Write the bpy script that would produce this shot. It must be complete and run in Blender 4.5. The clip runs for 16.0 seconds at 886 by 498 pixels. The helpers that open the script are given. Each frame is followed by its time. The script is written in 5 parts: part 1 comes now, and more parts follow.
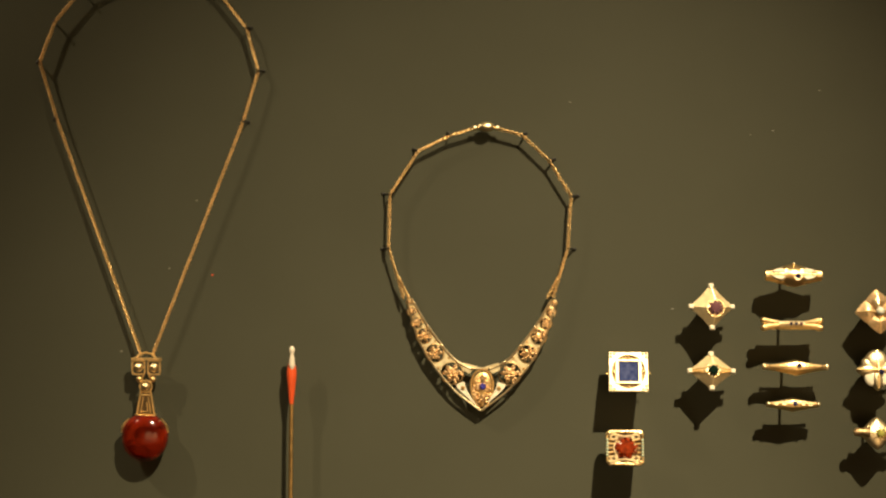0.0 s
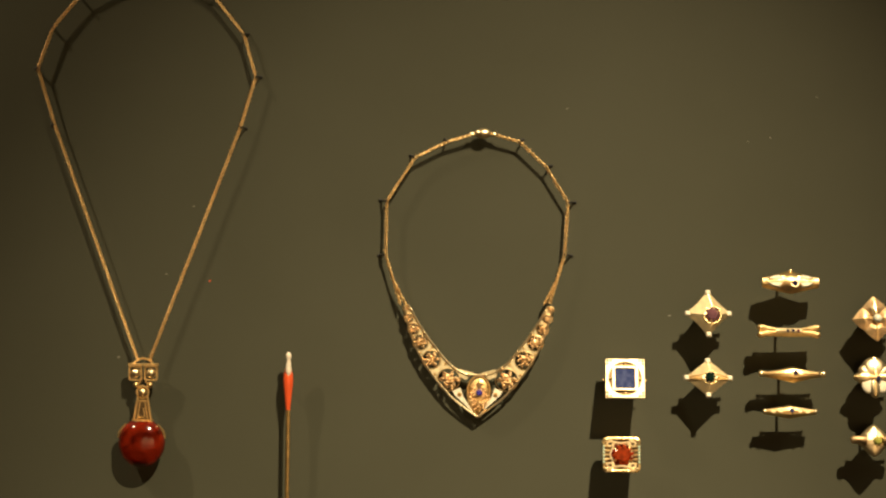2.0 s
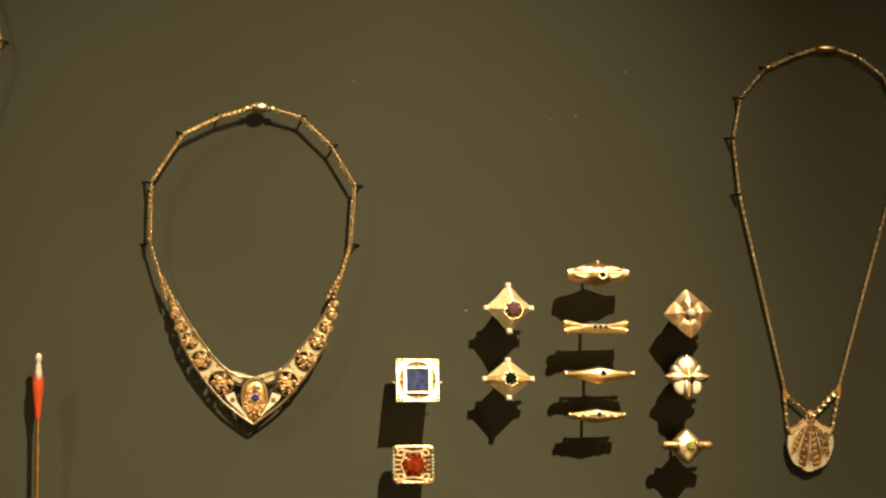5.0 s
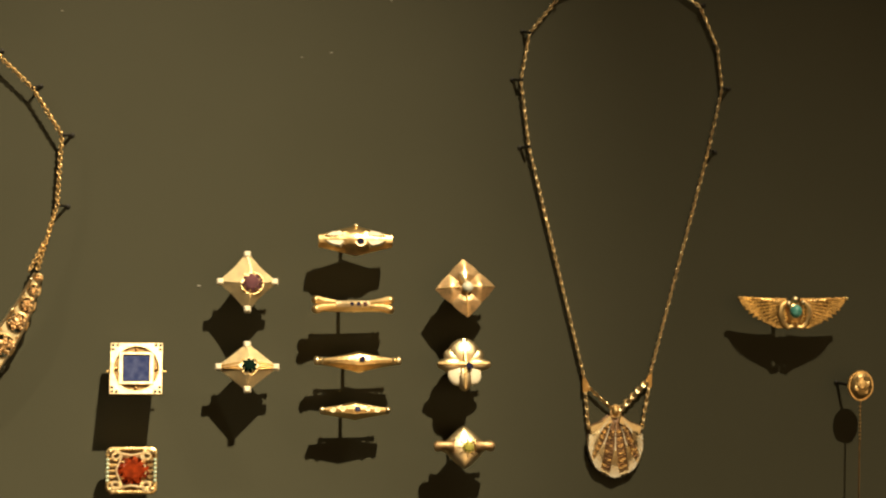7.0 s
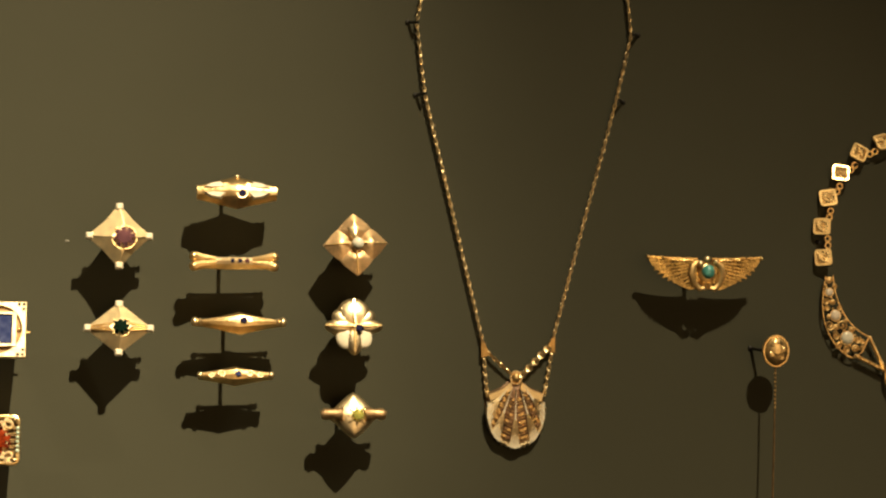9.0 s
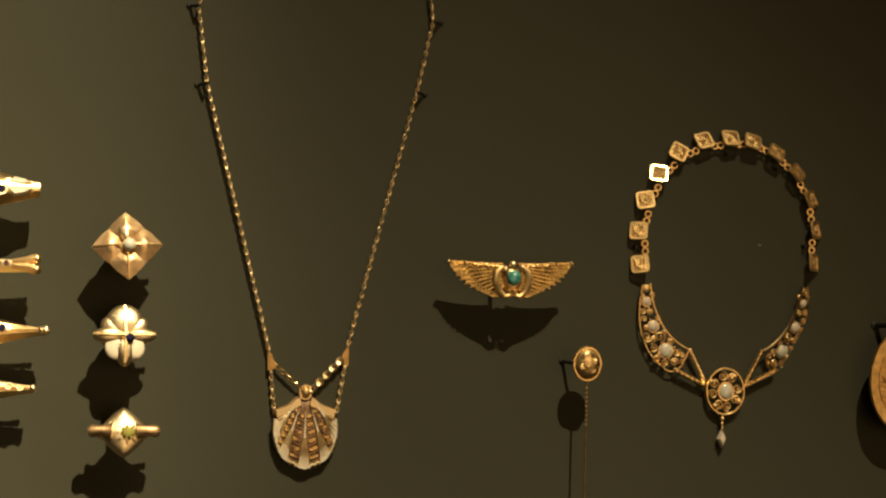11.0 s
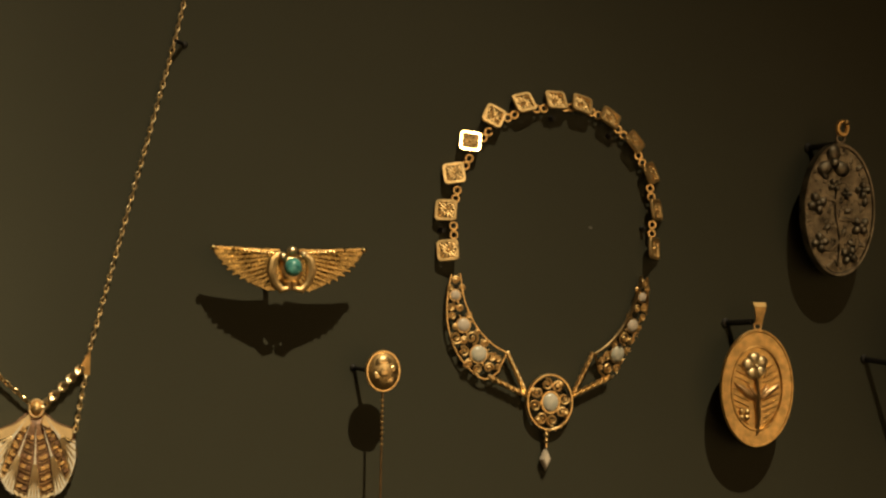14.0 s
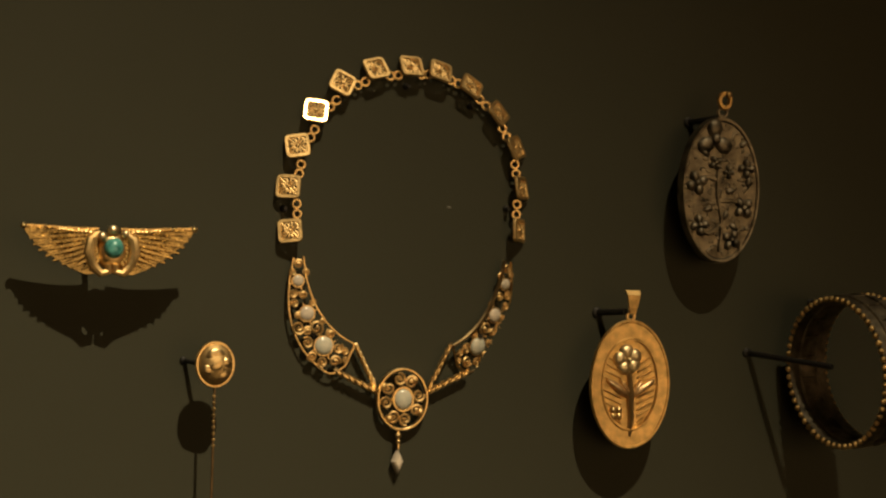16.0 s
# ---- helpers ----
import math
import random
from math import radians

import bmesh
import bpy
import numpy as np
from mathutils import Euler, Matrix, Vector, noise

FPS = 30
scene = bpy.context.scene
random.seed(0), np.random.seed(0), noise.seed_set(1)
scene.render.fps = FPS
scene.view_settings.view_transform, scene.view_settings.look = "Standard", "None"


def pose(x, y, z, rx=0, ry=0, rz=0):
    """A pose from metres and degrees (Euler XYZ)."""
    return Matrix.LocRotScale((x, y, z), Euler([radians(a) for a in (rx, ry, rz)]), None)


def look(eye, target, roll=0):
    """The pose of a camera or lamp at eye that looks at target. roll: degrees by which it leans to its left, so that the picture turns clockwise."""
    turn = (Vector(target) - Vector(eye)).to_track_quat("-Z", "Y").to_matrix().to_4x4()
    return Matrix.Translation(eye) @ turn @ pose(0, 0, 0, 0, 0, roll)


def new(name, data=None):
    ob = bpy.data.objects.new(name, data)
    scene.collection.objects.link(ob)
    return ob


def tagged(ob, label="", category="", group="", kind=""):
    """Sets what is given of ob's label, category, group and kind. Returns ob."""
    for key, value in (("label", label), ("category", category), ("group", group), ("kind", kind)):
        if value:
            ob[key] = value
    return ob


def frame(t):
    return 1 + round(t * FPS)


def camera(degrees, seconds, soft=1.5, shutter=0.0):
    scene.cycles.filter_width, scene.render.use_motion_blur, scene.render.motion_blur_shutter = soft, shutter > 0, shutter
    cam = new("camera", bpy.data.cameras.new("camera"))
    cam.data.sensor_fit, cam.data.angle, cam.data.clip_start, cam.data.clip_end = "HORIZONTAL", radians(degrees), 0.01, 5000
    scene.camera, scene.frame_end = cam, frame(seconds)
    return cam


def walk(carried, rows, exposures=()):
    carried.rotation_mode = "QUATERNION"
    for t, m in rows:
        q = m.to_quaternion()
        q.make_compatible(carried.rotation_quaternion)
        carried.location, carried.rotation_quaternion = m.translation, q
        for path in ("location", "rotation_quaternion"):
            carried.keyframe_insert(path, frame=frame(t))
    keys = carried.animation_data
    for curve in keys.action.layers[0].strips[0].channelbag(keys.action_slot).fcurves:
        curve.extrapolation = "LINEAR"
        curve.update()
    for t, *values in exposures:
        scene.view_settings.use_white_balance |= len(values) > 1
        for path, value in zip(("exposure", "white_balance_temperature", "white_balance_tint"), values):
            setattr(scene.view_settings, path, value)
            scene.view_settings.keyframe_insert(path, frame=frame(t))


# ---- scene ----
cam = camera(25.0, 16.0, soft=2.3)
PATH = [
    (0, (0.004, -1.107, 1.423), (-0.04, 0.892, 1.382), 0.4),
    (0.5, (0.011, -1.109, 1.433), (-0.044, 0.89, 1.378), 0.2),
    (1, (0.008, -1.104, 1.421), (-0.04, 0.895, 1.386), 0.2),
    (1.5, (0.016, -1.1, 1.426), (-0.047, 0.899, 1.383), 0.4),
    (2, (0.014, -1.107, 1.421), (-0.045, 0.892, 1.39), 0.5),
    (2.5, (0.019, -1.112, 1.426), (-0.051, 0.886, 1.387), 0.7),
    (3, (0.017, -1.119, 1.427), (-0.054, 0.88, 1.382), 0.6),
    (3.5, (0.015, -1.127, 1.424), (-0.05, 0.872, 1.39), 0.6),
    (4, (-0.001, -1.115, 1.431), (0.02, 0.884, 1.383), 0.6),
    (4.5, (-0.008, -1.061, 1.432), (0.103, 0.936, 1.377), 0.7),
    (5, (-0.002, -0.996, 1.415), (0.192, 0.994, 1.383), 0.7),
    (5.2, (0.003, -0.97, 1.437), (0.224, 1.016, 1.354), 0.7),
    (7.3, (0.119, -0.826, 1.378), (0.347, 1.161, 1.391), 0.5),
    (7.5, (0.115, -0.814, 1.378), (0.364, 1.17, 1.388), 0.5),
    (8, (0.119, -0.792, 1.372), (0.392, 1.189, 1.387), 0.7),
    (8.5, (0.121, -0.792, 1.368), (0.414, 1.187, 1.376), 0.8),
    (9, (0.129, -0.786, 1.367), (0.443, 1.189, 1.367), 0.8),
    (9.2, (0.133, -0.777, 1.365), (0.457, 1.197, 1.365), 0.7),
    (11.3, (0.188, -0.725, 1.355), (0.593, 1.233, 1.396), 0.9),
    (11.5, (0.188, -0.717, 1.361), (0.596, 1.241, 1.388), 0.7),
    (12, (0.197, -0.695, 1.351), (0.673, 1.247, 1.396), 0.7),
    (12.5, (0.208, -0.675, 1.348), (0.719, 1.258, 1.398), 0.5),
    (13, (0.218, -0.655, 1.35), (0.744, 1.274, 1.399), 0.6),
    (13.5, (0.228, -0.633, 1.353), (0.778, 1.29, 1.391), 0.8),
    (14, (0.237, -0.612, 1.354), (0.782, 1.312, 1.392), 0.8),
    (14.5, (0.249, -0.597, 1.354), (0.807, 1.323, 1.394), 1.0),
    (15, (0.254, -0.577, 1.355), (0.837, 1.335, 1.403), 1.0),
    (15.5, (0.265, -0.56, 1.351), (0.863, 1.347, 1.402), 0.9),
    (16, (0.269, -0.559, 1.353), (0.911, 1.335, 1.382), 1.1),
]
walk(cam, [(t, look(eye, target, roll)) for t, eye, target, roll in PATH], [(0, 0.0), (9.2, 0.0), (11.3, -0.12), (16, -0.12)])


# ---- world, gallery spots and added wall light ----
world = bpy.data.worlds.new("gallery")
scene.world = world
world.use_nodes = True
world.node_tree.nodes["Background"].inputs[0].default_value = (0.92, 0.84, 0.90, 1)
world.node_tree.nodes["Background"].inputs[1].default_value = 0.006


def spot(name, eye, target, watts, cone, blend, radius, colour):
    data = bpy.data.lights.new(name, "SPOT")
    data.energy, data.spot_size, data.spot_blend = watts, radians(cone), blend
    data.shadow_soft_size, data.color = radius, colour
    ob = new(name, data)
    ob.matrix_world = look(eye, target)
    return ob


WARM = (1.0, 0.80, 0.50)
# gallery spots out of view, placed by the shadows of the jewels
MAIN = (0.53, -1.15, 2.78)
spot("unseen_spot", MAIN, (-0.030, 0.0, 1.236), 279, 19.5, 1.0, 0.010, WARM)
spot("unseen_spot", MAIN, (0.144, 0.0, 0.431), 246, 36.5, 1.0, 0.010, WARM)
spot("unseen_spot", (-1.08, -0.62, 2.62), (-0.362, 0.0, 1.12), 80, 42.4, 1.0, 0.014, WARM)
# two added spots that brighten the unseen wall mirrored in the gold
spot("unseen_spot", (0.3, -1.5, 2.5), (0.3, -3.2, 1.30), 430, 54, 1.0, 0.03, (1.0, 0.72, 0.42))
spot("unseen_spot", (1.6, -1.5, 2.5), (1.7, -3.2, 1.30), 640, 54, 1.0, 0.03, (1.0, 0.68, 0.37))


# ---- materials ----
def material(name, colour, metal=0.0, rough=0.5, vary=0.15, scale=300.0, bump=0.0, bump_scale=900.0, clear=0.0, coat=0.0, ior=1.5, sheen=None):
    m = bpy.data.materials.new(name)
    m.use_nodes = True
    nt = m.node_tree
    b = nt.nodes["Principled BSDF"]
    b.inputs["Metallic"].default_value = metal
    b.inputs["IOR"].default_value = ior
    b.inputs["Transmission Weight"].default_value = clear
    b.inputs["Coat Weight"].default_value = coat
    b.inputs["Coat Roughness"].default_value = 0.06
    tc = nt.nodes.new("ShaderNodeTexCoord")
    n1 = nt.nodes.new("ShaderNodeTexNoise")
    n1.inputs["Scale"].default_value = scale
    n1.inputs["Detail"].default_value = 5
    nt.links.new(tc.outputs["Object"], n1.inputs["Vector"])
    mix = nt.nodes.new("ShaderNodeMix")
    mix.data_type = "RGBA"
    second = sheen or tuple(c * (1 - 2 * vary) for c in colour)
    mix.inputs[6].default_value = (*colour, 1)
    mix.inputs[7].default_value = (*second, 1)
    ramp = nt.nodes.new("ShaderNodeMapRange")
    ramp.inputs[1].default_value, ramp.inputs[2].default_value = 0.35, 0.7
    nt.links.new(n1.outputs[0], ramp.inputs[0])
    nt.links.new(ramp.outputs[0], mix.inputs[0])
    nt.links.new(mix.outputs[2], b.inputs["Base Color"])
    r2 = nt.nodes.new("ShaderNodeMapRange")
    r2.inputs[3].default_value, r2.inputs[4].default_value = max(rough - 0.08, 0.02), min(rough + 0.1, 1)
    n2 = nt.nodes.new("ShaderNodeTexNoise")
    n2.inputs["Scale"].default_value = bump_scale
    n2.inputs["Detail"].default_value = 3
    nt.links.new(tc.outputs["Object"], n2.inputs["Vector"])
    nt.links.new(n2.outputs[0], r2.inputs[0])
    nt.links.new(r2.outputs[0], b.inputs["Roughness"])
    if bump:
        bp = nt.nodes.new("ShaderNodeBump")
        bp.inputs["Strength"].default_value = bump
        bp.inputs["Distance"].default_value = 0.0003
        nt.links.new(n2.outputs[0], bp.inputs["Height"])
        nt.links.new(bp.outputs[0], b.inputs["Normal"])
    return m


GOLD = material("polished_gold", (0.94, 0.68, 0.33), 1, 0.32, 0.14, 250, 0.4, 700)
GOLD_BRIGHT = material("bright_gold", (0.94, 0.68, 0.32), 1, 0.26, 0.15, 300, 0.5, 420)
GOLD_PALE = material("pale_gold", (0.97, 0.79, 0.49), 1, 0.35, 0.12, 250, 0.35, 500)
GOLD_SATIN = material("satin_gold", (0.98, 0.79, 0.46), 1, 0.44, 0.10, 250, 0.3, 420)
GOLD_ROSE = material("rose_gold", (0.90, 0.62, 0.33), 1, 0.42, 0.2, 300, 0.45, 600)
GOLD_OLD = material("old_gold", (0.90, 0.61, 0.25), 1, 0.42, 0.22, 350, 0.4, 900)
GOLD_DULL = material("dull_gold", (0.74, 0.48, 0.19), 1, 0.42, 0.2, 260, 0.45, 1100)
GOLD_WING = material("feathered_gold", (0.54, 0.39, 0.165), 1, 0.25, 0.25, 300, 0.5, 800)
GOLD_FILIGREE = material("filigree_gold", (0.96, 0.67, 0.30), 1, 0.50, 0.18, 350, 0.35, 900)
SHAFT = material("dark_gold_wire_and_shade", (0.24, 0.16, 0.08), 1, 0.5, 0.2, 300, 0.3, 900)
SILVER_DARK = material("tarnished_silver", (0.33, 0.28, 0.20), 1, 0.48, 0.35, 260, 0.8, 700)
ENAMEL = material("cream_enamel", (0.80, 0.72, 0.55), 0, 0.25, 0.1, 300, 0.15, 500, coat=0.4)
ENAMEL_GREY = material("grey_white_enamel", (0.68, 0.56, 0.33), 0, 0.30, 0.2, 350, 0.3, 700, coat=0.4)
BROWN = material("brown_enamel", (0.27, 0.15, 0.075), 0.3, 0.35, 0.25, 600, 0.3, 900)
AMBER = material("red_amber", (0.38, 0.026, 0.006), 0, 0.10, 0.75, 70, 0.30, 95, clear=0.6, coat=0.25, sheen=(0.030, 0.002, 0.001))
AMBER.node_tree.nodes["Principled BSDF"].inputs["Specular IOR Level"].default_value = 0.3
AMBER.node_tree.nodes["Noise Texture"].inputs["Distortion"].default_value = 1.6
TOPAZ = material("orange_red_stone", (0.34, 0.045, 0.010), 0, 0.12, 0.3, 260, clear=0.3, ior=1.35, sheen=(0.07, 0.010, 0.004))
CORAL = material("orange_coral", (0.66, 0.085, 0.022), 0, 0.30, 0.06, 120, 0.05, 300, coat=0.3)
LAPIS = material("blue_lapis", (0.012, 0.022, 0.095), 0, 0.55, 0.3, 420, 0.4, 500, ior=1.18, sheen=(0.045, 0.06, 0.15))
SAPPHIRE = material("blue_gem", (0.03, 0.03, 0.36), 0, 0.06, 0.2, 300, clear=0.2)
NIGHT = material("dark_blue_gem", (0.02, 0.02, 0.06), 0, 0.06, 0.2, 300, coat=0.6)
VIOLET = material("violet_gem", (0.16, 0.07, 0.085), 0, 0.07, 0.25, 260, clear=0.25, coat=0.4)
EMERALD = material("dark_green_gem", (0.004, 0.014, 0.009), 0, 0.07, 0.2, 260, clear=0.1, coat=0.4)
PERIDOT = material("yellow_green_gem", (0.42, 0.42, 0.10), 0, 0.07, 0.25, 260, clear=0.4, coat=0.3)
TURQUOISE = material("turquoise", (0.14, 0.48, 0.44), 0, 0.28, 0.3, 420, 0.3, 500, coat=0.5, sheen=(0.02, 0.15, 0.14))
OPAL = material("opal", (0.72, 0.68, 0.55), 0, 0.2, 0.18, 380, coat=0.5, sheen=(0.58, 0.60, 0.50))
# milky stones, and the painted gleam on the coral pin's tip
PEARL_AND_GLEAM = material("pearl", (0.80, 0.70, 0.56), 0, 0.18, 0.1, 300, coat=0.6)
JADE_BEAD = material("pale_green_bead", (0.45, 0.55, 0.42), 0, 0.2, 0.15, 400, coat=0.4)
STEEL = material("black_steel", (0.018, 0.016, 0.013), 0.2, 0.55, 0.2, 500, 0.2, 900)


def panel_material():
    m = material("olive_panel_paint", (0.052, 0.0525, 0.0338), 0, 0.7, 0.05, 9, 0.10, 2600, sheen=(0.046, 0.0465, 0.0290))
    nt = m.node_tree
    b = nt.nodes["Principled BSDF"]
    b.inputs["Specular IOR Level"].default_value = 0.25
    return m


PANEL = panel_material()
CASE = material("dark_case_lining", (0.05, 0.045, 0.035), 0, 0.7, 0.15, 12, 0.1, 900)
# pale colour of the added wall that throws light into the gold
REFLECTOR = material("cream_reflector", (0.72, 0.64, 0.50), 0, 0.8, 0.08, 3, 0.1, 200)
DUST = material("grey_dust", (0.20, 0.195, 0.16), 0, 0.9, 0.2, 900)
FLOOR = material("dark_carpet", (0.03, 0.027, 0.022), 0, 0.9, 0.25, 60, 0.4, 400)

# ---- mesh helpers: millimetres, x to the right, z up, h out of the panel ----
MM = 0.001


def V(x, z, h):
    return Vector((x * MM, -h * MM, z * MM))


def thing(name, x, z, label, category, group="", kind=""):
    """The root of a thing, at its foot on the panel."""
    ob = new(name)
    ob.empty_display_size = 0.005
    ob.location = V(x, z, 0)
    return tagged(ob, label, category, group, kind)


def world_of(ob):
    p = Vector(ob.location)
    while ob.parent:
        ob = ob.parent
        p += ob.location
    return p


def part(name, bm, mat, parent, label="", smooth=True, kind=""):
    """Links a bmesh in world places as one mesh under a thing or a part."""
    bmesh.ops.recalc_face_normals(bm, faces=bm.faces)
    bmesh.ops.translate(bm, verts=bm.verts, vec=-world_of(parent))
    me = bpy.data.meshes.new(name)
    bm.to_mesh(me)
    bm.free()
    me.materials.append(mat)
    if smooth:
        me.polygons.foreach_set("use_smooth", [True] * len(me.polygons))
        me.set_sharp_from_angle(angle=radians(38))
    ob = new(name, me)
    ob.parent = parent
    return tagged(ob, label, kind=kind)


def skin(bm, rings, closed=True, cap0=True, cap1=True):
    """Faces between rings of points."""
    rows = [[bm.verts.new(p) for p in ring] for ring in rings]
    n = len(rows[0])
    for a, b in zip(rows, rows[1:]):
        for i in range(n if closed else n - 1):
            j = (i + 1) % n
            bm.faces.new((a[i], a[j], b[j], b[i]))
    if cap0:
        bm.faces.new(rows[0])
    if cap1:
        bm.faces.new(rows[-1])
    return rows


def scaled(outline, c, k):
    return [(c[0] + (x - c[0]) * k, c[1] + (z - c[1]) * k) for x, z in outline]


def middle(outline):
    return (sum(p[0] for p in outline) / len(outline), sum(p[1] for p in outline) / len(outline))


def plate(bm, outline, h0, h1, chamfer=0.25, c=None):
    """A flat piece of that outline from h0 to h1, with a chamfered front edge."""
    c = c or middle(outline)
    size = max(math.hypot(x - c[0], z - c[1]) for x, z in outline)
    k = 1 - chamfer / size
    skin(bm, [[V(x, z, h0) for x, z in outline], [V(x, z, h1 - chamfer) for x, z in outline],
              [V(x, z, h1) for x, z in scaled(outline, c, k)]])


def dome(bm, outline, h0, h1, profile="round", steps=6, c=None, top=0.12):
    """A body of that outline that rises to a round, peaked or flat-topped middle."""
    c = c or middle(outline)
    rings = [[V(x, z, h0) for x, z in outline]]
    for i in range(steps + 1):
        u = i / steps
        if profile == "round":
            k, h = math.cos(u * 1.45), math.sin(u * 1.45) / math.sin(1.45)
        elif profile == "peak":
            k, h = 1 - u * (1 - top), u
        else:
            k, h = 1 - u * (1 - top), u ** 0.5
        rings.append([V(x, z, h0 + 0.4 + (h1 - h0 - 0.4) * h) for x, z in scaled(outline, c, k)])
    skin(bm, rings)


def oval(x, z, rx, rz, n=24, turn=0.0):
    out = []
    for i in range(n):
        a = 2 * math.pi * i / n
        u, w = rx * math.cos(a), rz * math.sin(a)
        out.append((x + u * math.cos(turn) - w * math.sin(turn), z + u * math.sin(turn) + w * math.cos(turn)))
    return out


def box_outline(x, z, w, d, r=0.0, turn=0.0, n=4):
    out = []
    for sx, sz, a0 in ((1, 1, 0), (-1, 1, 90), (-1, -1, 180), (1, -1, 270)):
        for i in range(n + 1) if r else (0,):
            a = radians(a0 + 90 * i / n)
            u = sx * (w / 2 - r) + r * math.cos(a)
            v = sz * (d / 2 - r) + r * math.sin(a)
            out.append((x + u * math.cos(turn) - v * math.sin(turn), z + u * math.sin(turn) + v * math.cos(turn)))
    return out


def star(x, z, rx, rz, pinch, n=40, sides=4, power=1.0):
    """A pointed outline of four arms with drawn-in sides (pinch under 1) or lobes (over 1)."""
    out = []
    for i in range(n):
        a = 2 * math.pi * i / n
        k = 1 - (1 - pinch) * abs(math.sin(a * sides / 2)) ** power
        out.append((x + rx * k * math.cos(a), z + rz * k * math.sin(a)))
    return out


def ring_plate(bm, outer, inner, h0, h1, chamfer=0.2):
    """A flat frame between two outlines of equal count."""
    c = middle(outer)
    rows = skin(bm, [[V(x, z, h0) for x, z in inner], [V(x, z, h0) for x, z in outer], [V(x, z, h1 - chamfer) for x, z in outer],
                     [V(x, z, h1) for x, z in scaled(outer, c, 0.975)], [V(x, z, h1) for x, z in scaled(inner, c, 1.03)],
                     [V(x, z, h1 - chamfer) for x, z in inner]], cap0=False, cap1=False)
    n = len(outer)
    for i in range(n):
        j = (i + 1) % n
        bm.faces.new((rows[-1][i], rows[-1][j], rows[0][j], rows[0][i]))


def tube(bm, pts, r, closed=False, sides=6, taper=None):
    """A round wire through points (Vectors in metres), r in mm."""
    n = len(pts)
    rings = []
    for i, p in enumerate(pts):
        a = pts[(i - 1) % n] if closed or i else p
        b = pts[(i + 1) % n] if closed or i < n - 1 else p
        d = (b - a).normalized()
        side = d.cross(Vector((0, 1, 0)))
        if side.length < 0.05:
            side = d.cross(Vector((1, 0, 0)))
        side.normalize()
        up = d.cross(side)
        k = r * MM * (taper[i] if taper else 1)
        rings.append([p + (side * math.cos(2 * math.pi * s / sides) + up * math.sin(2 * math.pi * s / sides)) * k for s in range(sides)])
    if closed:
        rings.append(rings[0])
        rows = [[bm.verts.new(q) for q in ring] for ring in rings[:-1]]
        rows.append(rows[0])
        for a, b in zip(rows, rows[1:]):
            for i in range(sides):
                j = (i + 1) % sides
                bm.faces.new((a[i], a[j], b[j], b[i]))
    else:
        skin(bm, rings)


def flat(pts, h):
    return [V(x, z, h) for x, z in pts]


def ball(bm, x, z, h, rx, rz=None, ry=None, u=10, v=7):
    rz, ry = rz or rx, ry or rx
    m = Matrix.Translation(V(x, z, h)) @ Matrix.Diagonal((rx * MM, ry * MM, rz * MM, 1))
    bmesh.ops.create_uvsphere(bm, u_segments=u, v_segments=v, radius=1, matrix=m)


def gem(bm, x, z, h, rx, rz, depth, sides=8, turn=0.39, table=0.6):
    """A cut stone: girdle, crown facets and a flat table."""
    o = [(x + rx * math.cos(turn + 2 * math.pi * i / sides), z + rz * math.sin(turn + 2 * math.pi * i / sides)) for i in range(sides)]
    mid = [(x + rx * 0.86 * math.cos(turn + math.pi / sides + 2 * math.pi * i / sides), z + rz * 0.86 * math.sin(turn + math.pi / sides + 2 * math.pi * i / sides)) for i in range(sides)]
    low = [bm.verts.new(V(a, b, h - depth * 0.4)) for a, b in scaled(o, (x, z), 0.8)]
    g = [bm.verts.new(V(a, b, h)) for a, b in o]
    m = [bm.verts.new(V(a, b, h + depth * 0.55)) for a, b in mid]
    t = [bm.verts.new(V(a, b, h + depth)) for a, b in scaled(o, (x, z), table)]
    bm.faces.new(low)
    bm.faces.new(t)
    for i in range(sides):
        j = (i + 1) % sides
        bm.faces.new((low[i], low[j], g[j], g[i]))
        bm.faces.new((g[i], g[j], m[i]))
        bm.faces.new((m[i], g[j], t[j]))
        bm.faces.new((m[i], t[j], t[i]))


def spiral(x, z, r, turns, start, hand=1, n=16, end=0.2):
    """Points of a scroll that winds inwards about (x, z)."""
    out = []
    for i in range(n + 1):
        u = i / n
        a = start + hand * u * turns * 2 * math.pi
        k = r * (1 - u * (1 - end))
        out.append((x + k * math.cos(a), z + k * math.sin(a)))
    return out


def along(pts, pitch):
    """Even steps along a polyline, with the direction at each."""
    out, carry = [], 0.0
    for a, b in zip(pts, pts[1:]):
        d = math.dist(a, b)
        s = carry
        while s < d:
            u = s / d
            out.append((tuple(p + (q - p) * u for p, q in zip(a, b)), math.atan2(b[1] - a[1], b[0] - a[0])))
            s += pitch
        carry = s - d
    return out


